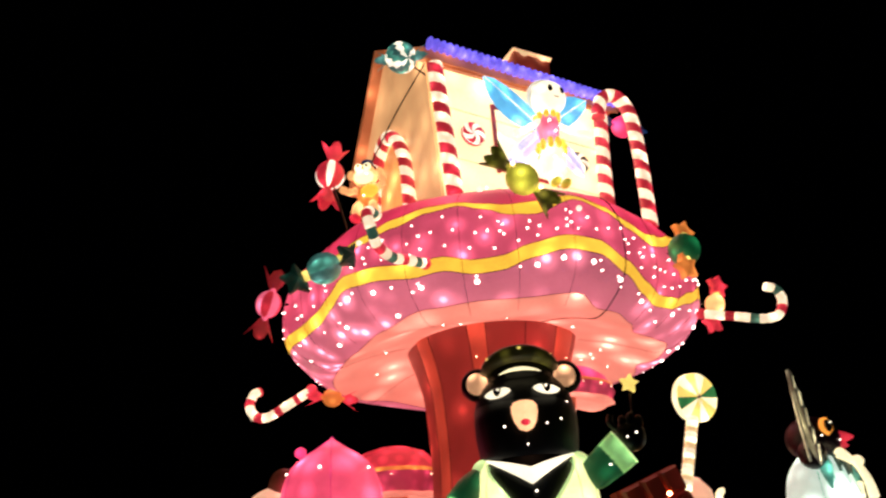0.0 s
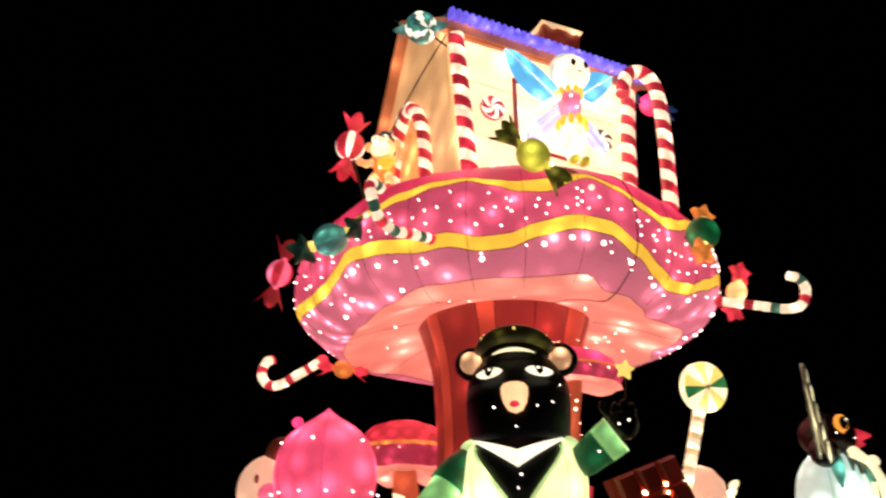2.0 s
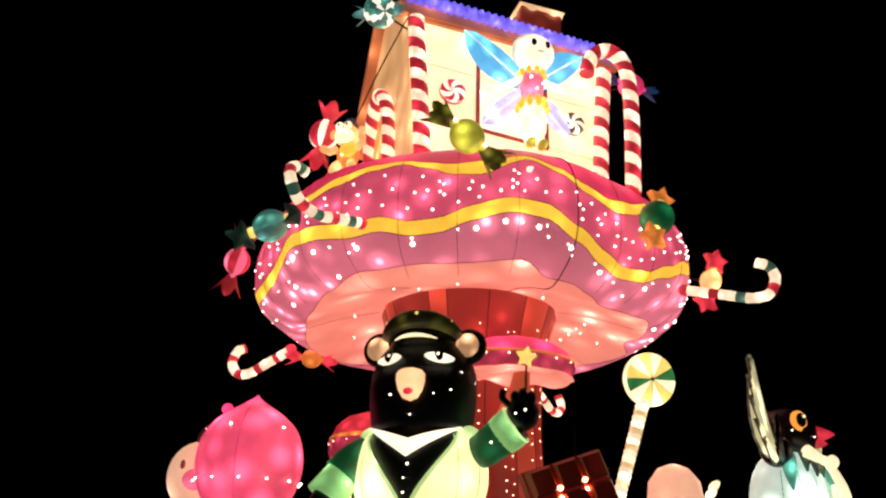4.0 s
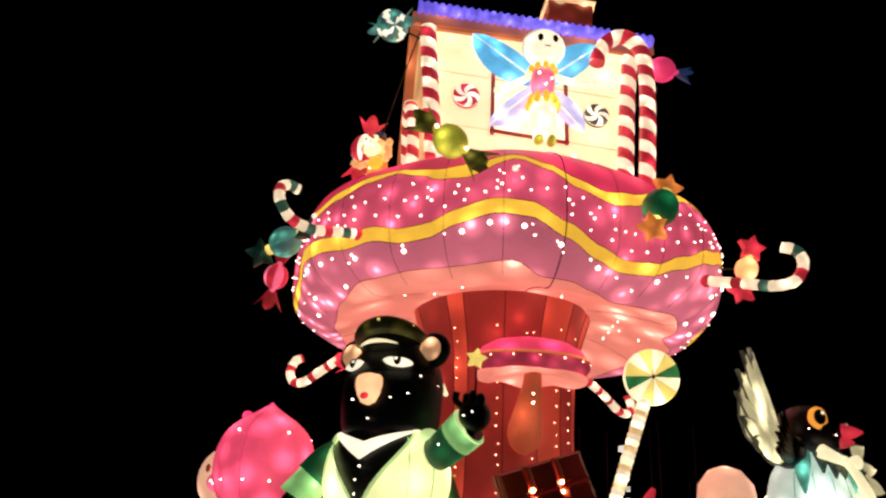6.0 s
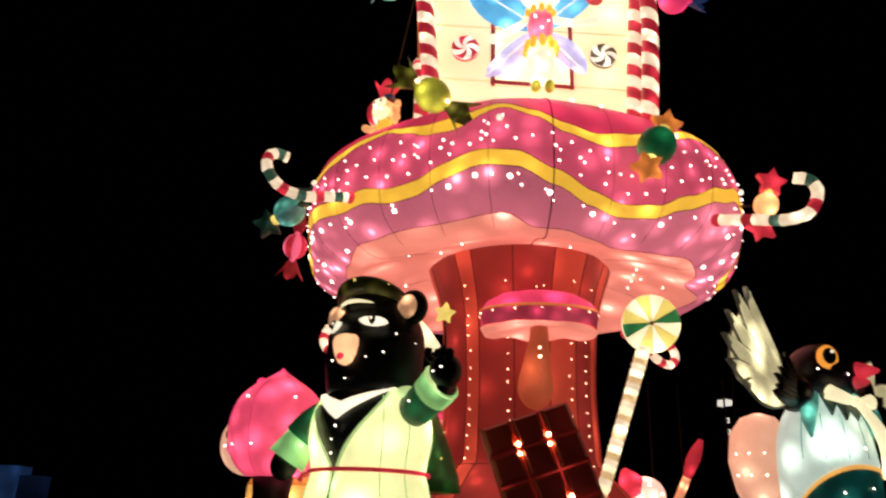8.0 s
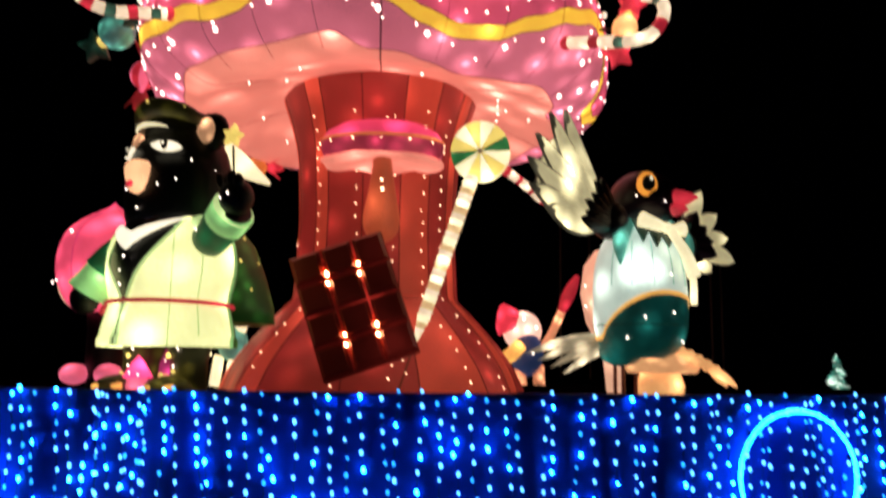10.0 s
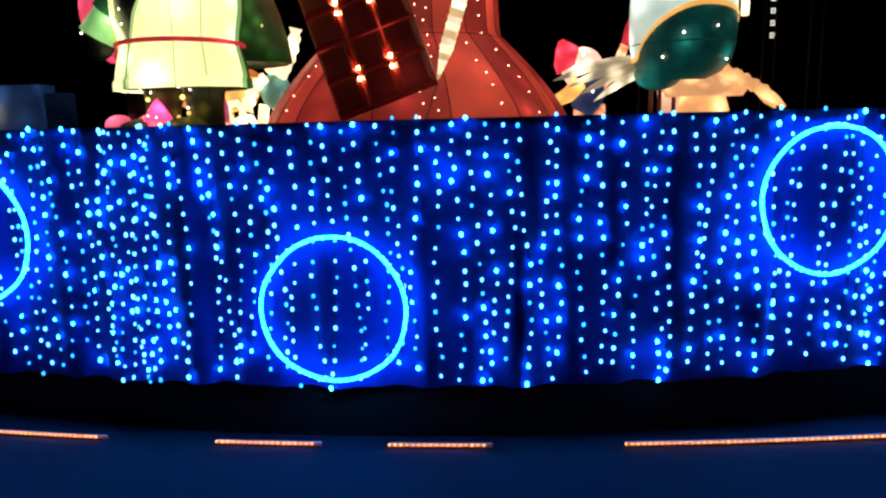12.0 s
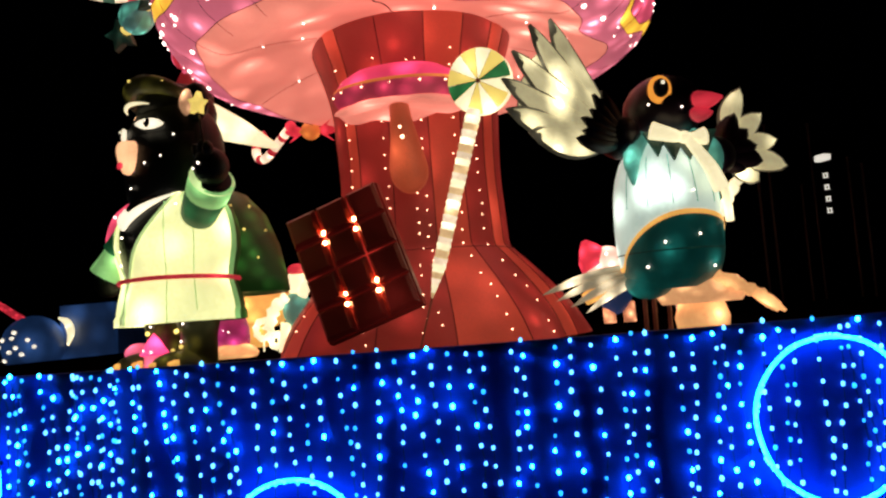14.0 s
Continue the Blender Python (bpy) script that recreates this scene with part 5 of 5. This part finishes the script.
def fairy():
    s = Shape()
    c = Vector((3.86, 5.08, 6.32))
    s.ball(c, (0.2, 0.17, 0.19), FAIRYW, nu=24, nv=16)
    s.ball(c + Vector((0, 0.045, 0.045)), (0.212, 0.165, 0.195), HAIR, nu=24, nv=14)
    for sg in (1, -1):
        s.ball(c + Vector((sg * 0.07, -0.155, 0.01)), (0.03, 0.02, 0.042), BLACK, nu=12, nv=8)
        s.ball(c + Vector((sg * 0.16, 0, -0.05)), 0.035, FAIRYW, nu=10, nv=8)
    s.tube([c + Vector((-0.03, -0.152, -0.075)), c + Vector((0, -0.156, -0.086)), c + Vector((0.03, -0.152, -0.075))], 0.006, BROWN, n=6)
    x, y = c.x, 5.15
    s.lathe((x, y, 0), [(0.06, 6.14), (0.11, 6.1), (0.12, 5.98), (0.1, 5.84), (0.115, 5.76)], ROSE, n=24)
    for z, r, k in ((6.1, 0.12, 10), (5.76, 0.125, 10), (5.71, 0.14, 10)):
        for i in range(k):
            a = 2 * math.pi * i / k
            s.ball((x + r * math.sin(a), y - r * math.cos(a), z), (0.032, 0.032, 0.045), YELLOW, nu=10, nv=8)
    s.lathe((x, y, 0), [(0.11, 5.74), (0.135, 5.6), (0.125, 5.46), (0.08, 5.38)], FAIRYW, n=24)
    for sg in (1, -1):
        s.tube(spline([(x + sg * 0.05, y, 5.48), (x + sg * 0.055, y - 0.02, 5.38), (x + sg * 0.06, y - 0.03, 5.3)], 4), 0.045, FAIRYW, n=10)
        s.ball((x + sg * 0.06, y - 0.07, 5.29), (0.045, 0.075, 0.05), OLIVE, nu=12, nv=8)
    s.tube(spline([(x - 0.1, y, 6.06), (x - 0.25, y - 0.03, 5.92), (x - 0.42, y - 0.06, 5.8)], 6), 0.034, FAIRYW, n=10)
    s.tube(spline([(x + 0.1, y, 6.06), (x + 0.28, y - 0.05, 5.98), (x + 0.45, y - 0.1, 5.96)], 6), 0.034, FAIRYW, n=10)
    for q in ((x - 0.44, y - 0.06, 5.79), (x + 0.47, y - 0.1, 5.965)):
        s.ball(q, 0.045, FAIRYW, nu=10, nv=8)
    for tip, w, mat, root in (((3.17, 5.2, 6.5), 0.19, WINGV, (x - 0.06, 5.24, 6.06)), ((4.44, 5.16, 6.5), 0.165, WINGV, (x + 0.06, 5.24, 6.08)),
                              ((3.36, 5.22, 5.48), 0.12, WINGB, (x - 0.05, 5.24, 5.95)), ((4.27, 5.2, 5.5), 0.12, WINGB, (x + 0.05, 5.24, 5.95))):
        r, t = Vector(root), Vector(tip)
        d = t - r
        feather(s, r, t, w, mat, Vector((-d.z, 0, d.x)).normalized())
        s.tube([r + Vector((0, -0.018, 0)), t + Vector((0, -0.01, 0))], 0.006, WHITE, n=5)
    s.dots([(x - 0.06, y - 0.12, 6.0), (x + 0.06, y - 0.12, 5.95), (x, y - 0.12, 5.88), (x - 0.06, y - 0.12, 5.55), (x + 0.05, y - 0.12, 5.6)], 0.012, BULB)
    return s


single("fairy_lantern", fairy(), "glowing fairy lantern with cyan and lilac wings before the house", "fairy lantern")


def monkey():
    s = Shape()
    h = Vector((0, 0, 0))
    s.ball((0, 0, 0), (0.14, 0.13, 0.14), SKIN, nu=20, nv=14)
    s.ball((0, -0.07, -0.05), (0.11, 0.09, 0.08), CREAM)
    s.ball((0, 0.02, 0.05), (0.145, 0.13, 0.11), BROWN)
    for sg in (1, -1):
        s.ball((sg * 0.05, -0.11, 0.05), (0.045, 0.03, 0.05), CREAM, nu=12, nv=8)
        s.ball((sg * 0.045, -0.142, 0.05), (0.014, 0.01, 0.02), BLACK, nu=8, nv=6)
        s.ball((sg * 0.16, 0.0, 0.03), (0.05, 0.03, 0.06), SKIN, nu=12, nv=8)
    s.lathe((0.02, 0.02, 0.12), [(0.09, 0), (0.075, 0.03), (0.06, 0.07), (0.02, 0.08)], NAVY, n=16)
    s.ball((0.02, 0.02, -0.25), (0.12, 0.11, 0.16), ORANGE)
    s.ball((0.06, -0.08, -0.24), (0.1, 0.05, 0.08), YELLOW)
    s.tube(spline([(-0.1, 0, -0.17), (-0.18, -0.04, -0.2), (-0.27, -0.05, -0.15)], 6), 0.04, SKIN, step=0.07, n=10, ripple=0.15)
    s.tube(spline([(0.12, 0, -0.17), (0.2, -0.05, -0.15), (0.2, -0.08, -0.05)], 6), 0.04, SKIN, step=0.07, n=10, ripple=0.15)
    for sg in (1, -1):
        s.tube(spline([(sg * 0.07, 0, -0.35), (sg * 0.1, -0.06, -0.45), (sg * 0.1, -0.04, -0.55)], 5), 0.05, SKIN, n=10)
        s.ball((sg * 0.1, -0.08, -0.56), (0.06, 0.09, 0.045), RED, nu=12, nv=8)
    s.dots([(-0.02, -0.14, -0.02), (0.05, -0.14, -0.06), (0.0, -0.1, -0.3)], 0.012, BULB)
    return moved(s, Matrix.Translation((2.32, 6.45, 5.84)) @ spin(-35) @ Matrix.Scale(0.98, 4))


single("monkey_lantern", monkey(), "orange monkey lantern with a blue cap on the mushroom cap", "monkey lantern")


def hooded():
    s = Shape()
    c = (1.68, 5.7, 0)
    prof = [(0.22, 1.98), (0.32, 2.08), (0.385, 2.25), (0.39, 2.42), (0.34, 2.58), (0.24, 2.69), (0.12, 2.77), (0.03, 2.83), (0.005, 2.86)]
    prof = [(p.x, p.y) for p in spline([(a, b, 0) for a, b in prof], 3)]
    s.lathe(c, prof, BUD, n=36, wave=lambda a, z: 1 + 0.02 * math.cos(8 * a))
    for k in range(6):
        a = radians(60 * k - 20)
        s.tube([(c[0] + (r + 0.002) * math.sin(a), c[1] - (r + 0.002) * math.cos(a), z) for r, z in prof], 0.003, MAGENTA, n=4)
    s.ball((1.34, 6.14, 2.27), (0.25, 0.24, 0.27), EGG, nu=22, nv=14)
    s.ball((1.4, 6.08, 2.54), (0.12, 0.12, 0.14), BROWN)
    s.ball((1.3, 5.9, 2.22), (0.09, 0.05, 0.08), ROSE)
    s.ball((1.2, 5.94, 2.33), (0.02, 0.014, 0.035), BROWN, nu=10, nv=8)
    s.ball((1.42, 5.9, 2.35), (0.02, 0.014, 0.035), BROWN, nu=10, nv=8)
    s.ball((1.47, 5.85, 2.76), 0.045, HOTPINK)
    s.lathe((1.66, 5.8, 0), [(0.13, DECK), (0.15, 1.6), (0.15, 1.85), (0.18, 2.1)], BLACK, n=24)
    for dx in (-0.12, 0.14):
        s.ball((1.6 + dx, 5.68, 1.5), (0.1, 0.14, 0.08), ROSE)
    b = []
    for z, k in ((2.2, 8), (2.58, 4)):
        r = 0.4 if z < 2.4 else 0.35
        for i in range(k):
            a = radians(-100 + 200 * i / (k - 1))
            b.append((c[0] + r * math.sin(a), c[1] - r * math.cos(a), z))
    s.dots(b, 0.009, BULB)
    return s


single("hooded_lantern", hooded(), "round-faced lantern figure under a pink bud hood", "lantern figure")


def gnome():
    s = Shape()
    c = Vector((5.42, 8.8, 2.02))
    s.ball(c, (0.24, 0.22, 0.24), FACEP)
    s.lathe((5.31, 8.8, 2.04), [(0.2, 0), (0.18, 0.12), (0.1, 0.25), (0.03, 0.33)], CAPRED, n=20, turn=Matrix.Rotation(radians(-25), 4, "Y"))
    s.ball((5.46, 8.7, 1.74), (0.2, 0.2, 0.27), NAVY)
    s.tube([(5.36, 8.55, 1.84), (5.24, 8.5, 1.72), (5.12, 8.48, 1.66)], [0.09, 0.085, 0.07], GOLD, n=12)
    s.tube([(5.6, 8.75, 1.75), (5.75, 8.7, 1.95), (5.87, 8.6, 2.25)], 0.05, PEACH, n=10)
    for dx in (-0.12, 0.1):
        s.tube([(5.5 + dx, 8.7, 1.6), (5.5 + dx, 8.66, DECK)], 0.07, PEACH, n=10)
    s.dots([(5.4, 8.5, 2.15), (5.55, 8.52, 2.05), (5.5, 8.47, 1.75)], 0.018, BULB)
    return s


single("gnome_lantern", gnome(), "small lantern figure with a red pointed cap and navy coat", "lantern figure")
t = thing("red_horn", "thin red glowing horn held up", "horn")
part("tube", Shape().tube(spline([(5.85, 8.6, 2.2), (5.95, 8.58, 2.45), (6.06, 8.55, 2.68)], 6), [0.03 + 0.05 * math.sin(math.pi * i / 12) for i in range(13)], RED, n=10), t)

eg = Shape()
eg.lathe((5.87, 6.3, 0), [(0.07, DECK), (0.1, 1.72), (0.24, 2.0), (0.285, 2.25), (0.25, 2.5), (0.15, 2.63), (0.04, 2.67)], EGG, n=30)
eg.dots([(5.87 + 0.31 * math.sin(a), 6.3 - 0.31 * math.cos(a), z) for z in (2.12, 2.3) for a in (-1.1, -0.7, -0.3, 0.1, 0.5)], 0.009, BULB)
for k in range(4):
    q = Vector((6.2, 6.3, 2.25 + 0.06 * k))
    eg.ball(q + Vector((0.05 * k, 0, 0.02 * k)), (0.08, 0.04, 0.04), CREAM, Matrix.Rotation(-0.6, 4, "Y"), nu=10, nv=8)
single("egg_lantern", eg, "pale pink egg-shaped lantern figure with small bulbs", "lantern figure")

sn = Shape()
sn.ball((2.42, 6.85, 2.03), 0.12, CREAM).ball((2.4, 6.85, 1.78), (0.14, 0.13, 0.17), AQUA).ball((2.43, 6.82, 2.15), (0.09, 0.09, 0.06), RED)
sn.tube(spline([(2.34, 6.78, 1.9), (2.22, 6.74, 1.8), (2.15, 6.72, 1.6)], 5), 0.055, CREAM, step=0.09, n=8, ripple=0.25)
sn.tube(spline([(2.48, 6.78, 1.9), (2.6, 6.74, 2.1), (2.66, 6.72, 2.32)], 5), 0.05, CREAM, step=0.09, n=8, ripple=0.25)
for dx in (-0.08, 0.06):
    sn.tube([(2.36 + dx, 6.85, 1.66), (2.33 + dx, 6.83, DECK)], 0.05, CREAM, n=8)
single("doll_lantern", sn, "small cream and blue lantern doll beside the trunk", "lantern figure")

# ---- small things along the deck's front edge ----


def toadstool(x, y, r, h, cap, stem, top, foot, label):
    t = thing("toadstool", label, "toadstool", "toadstools by the bear's feet")
    part("cap", Shape().lathe((x, y, DECK), [(p * r, z * h) for p, z in cap], top, n=22), t)
    part("stem", Shape().lathe((x, y, DECK), [(p * r, z * h) for p, z in stem], foot, n=22, wave=lambda a, z: 1 + 0.06 * math.cos(5 * a)), t)
    tagged(part("bulbs", Shape().dots([(x - 0.02, y - r, DECK + h * 0.62), (x + 0.03, y - r, DECK + h * 0.58)], 0.005, BULB), t), kind="stuff")


toadstool(2.5, 4.21, 0.085, 0.26, [(0.9, 0.5), (1.0, 0.53), (0.75, 0.66), (0.4, 0.85), (0.12, 0.96), (0.02, 1.0)], [(0.95, 0.0), (0.75, 0.2), (0.65, 0.45), (0.8, 0.52)], HOTPINK, ROSE, "pink pointed toadstool lantern")
toadstool(1.95, 6.4, 0.15, 0.4, [(0.95, 0.28), (1.0, 0.4), (0.98, 0.65), (0.8, 0.87), (0.4, 0.98), (0.05, 1.0)], [(1.4, 0.0), (1.5, 0.1), (1.3, 0.22), (0.9, 0.3)], MAGENTA, SKIN, "magenta toadstool lantern on a cream foot")
for x, z, r in ((1.72, 1.61, 0.08), (1.86, 1.485, 0.055)):
    t = thing("light_loop", "small cream loop of bulbs on the deck", "light loop", "light loops on the deck")
    part("loop", Shape().tube([(x + r * math.sin(a), 7.6, z + 1.2 * r * math.cos(a)) for a in [2 * math.pi * i / 24 for i in range(25)]], 0.034, CREAM, step=0.07, n=8, ripple=0.25), t)
    part("foot", Shape().box((x, 7.6, (DECK + z - 1.2 * r) / 2 - 0.002), (0.012, 0.012, max(0.012, z - 1.2 * r - DECK)), CREAM), t)
# ---- navy lanterns and a sign tower far off ----
t = thing("blue_ball", "dark blue ball lantern with white spots", "ball lantern")
B = Vector((-14.95, 25.0, 1.7))
part("ball", Shape().ball(B, 1.1, NAVY, nu=32, nv=20), t)
for q in ((-0.5, -0.95, 0.25), (0.0, -1.0, 0.5), (0.12, -1.08, -0.05), (-0.15, -1.08, -0.2), (0.5, -0.95, 0.2), (0.3, -1.02, -0.3), (-0.55, -0.82, -0.5), (0.68, -0.85, -0.05), (-0.05, -1.05, 0.3), (-0.7, -0.8, 0.0)):
    part("spot", Shape().ball(B + Vector(q), (0.1, 0.06, 0.07), WHITE, nu=10, nv=8), t, "white glowing spot")
part("foot", Shape().lathe((B.x, B.y, 0), [(0.5, 0), (0.4, 0.7)], NAVY, n=20), t)
t = thing("moon_box", "dark blue box lantern with a pale crescent moon", "box lantern")
part("body", Shape().box((-13.1, 26.0, 1.55), (2.2, 1.0, 3.1), NAVY), t)
part("crescent", Shape().tube(spline([(-14.1, 25.3, 2.65), (-13.75, 25.3, 2.45), (-13.62, 25.3, 2.05), (-13.75, 25.3, 1.6)], 5), [0.04 + 0.11 * math.sin(math.pi * i / 15) for i in range(16)], CREAM, n=8), t, "cream crescent")
part("prop", Shape().box((-13.75, 25.42, 2.1), (0.06, 0.3, 0.06), WIRE), t)
part("side", Shape().box((-11.6, 26.1, 1.4), (0.7, 0.8, 2.8), DKNAVY), t, "darker side panel")
t = thing("red_tube", "slanting red light tube", "light tube")
part("tube", Shape().tube([(-17.6, 25.6, 3.8), (-15.28, 25.2, 2.52)], 0.13, RED, n=10), t)
part("post", Shape().tube([(-17.3, 25.6, 3.6), (-17.3, 25.6, 0)], 0.06, DKNAVY, n=8), t)
sign = thing("sign_tower", "dark tower with a small lit vertical sign", "sign tower")
SX, SY, SZ, SK = 35.0, 90.0, 16.2, 3.76
part("tower", Shape().box((SX, SY + 1.3, 9.2), (5.8, 2.4, 18.4), WIRE), sign)
part("logo", Shape().slab([(-0.32 * SK, -0.14 * SK), (-0.1 * SK, -0.17 * SK), (0.3 * SK, -0.1 * SK), (0.33 * SK, 0.12 * SK), (0.05 * SK, 0.17 * SK), (-0.3 * SK, 0.1 * SK)], 0.05, Matrix.Translation((SX, SY + 0.06, SZ)) @ Matrix.Scale(0.75, 4), SIGNL), sign, "pale yellow sign shape")
for k in range(4):
    z = SZ - (0.55 + 0.36 * k) * SK
    for dx, dz, w, h in ((0, 0.1, 0.24, 0.05), (0, -0.1, 0.24, 0.05), (-0.07, 0, 0.06, 0.24), (0.07, 0, 0.06, 0.22)):
        part("sign_bar", Shape().box((SX + 0.1 + 0.62 * dx * SK, SY + 0.06 - (0.01 if w > h else 0), z + 0.62 * dz * SK), (0.62 * w * SK, 0.03, 0.62 * h * SK), SIGNL), sign)
for x, y, h in ((7.3, 16, 4.7), (8.0, 16.2, 4.7), (8.95, 16, 4.8), (9.2, 16.1, 5.0), (10.0, 16, 4.9), (9.6, 15.5, 3.6), (10.6, 15.8, 4.1), (11.0, 16.2, 4.0)):
    t = thing("pole", "thin grey pole in the dark", "pole", "poles in the background")
    part("shaft", Shape().tube([(x, y, 0), (x + 0.02, y, h * 0.6), (x + 0.04, y, h)], 0.022, POLE, n=8), t)
    part("tip", Shape().ball((x + 0.04, y, h), 0.035, POLE, nu=8, nv=6), t)
tree = thing("fir_tree", "small pale lit fir tree beyond the stage", "tree")
part("trunk", Shape().tube([(9.2, 8.6, 0), (9.2, 8.6, 1.72)], [0.04, 0.015], POLE, n=8), tree)
cr = Shape()
rnd = random.Random(21)
for k in range(220):
    u = rnd.random()
    a, r = rnd.uniform(0, 6.28), 0.36 * (1 - u) + 0.03
    p = Vector((9.2, 8.6, 0.75 + 1.02 * u))
    d = Vector((math.cos(a), math.sin(a), -0.25))
    cr.tube([p, p + d * r * rnd.uniform(0.6, 1.1)], [0.016, 0.004], AQUA if rnd.random() < 0.6 else MINT, n=4)
part("crown", cr, tree, "pale green branches")
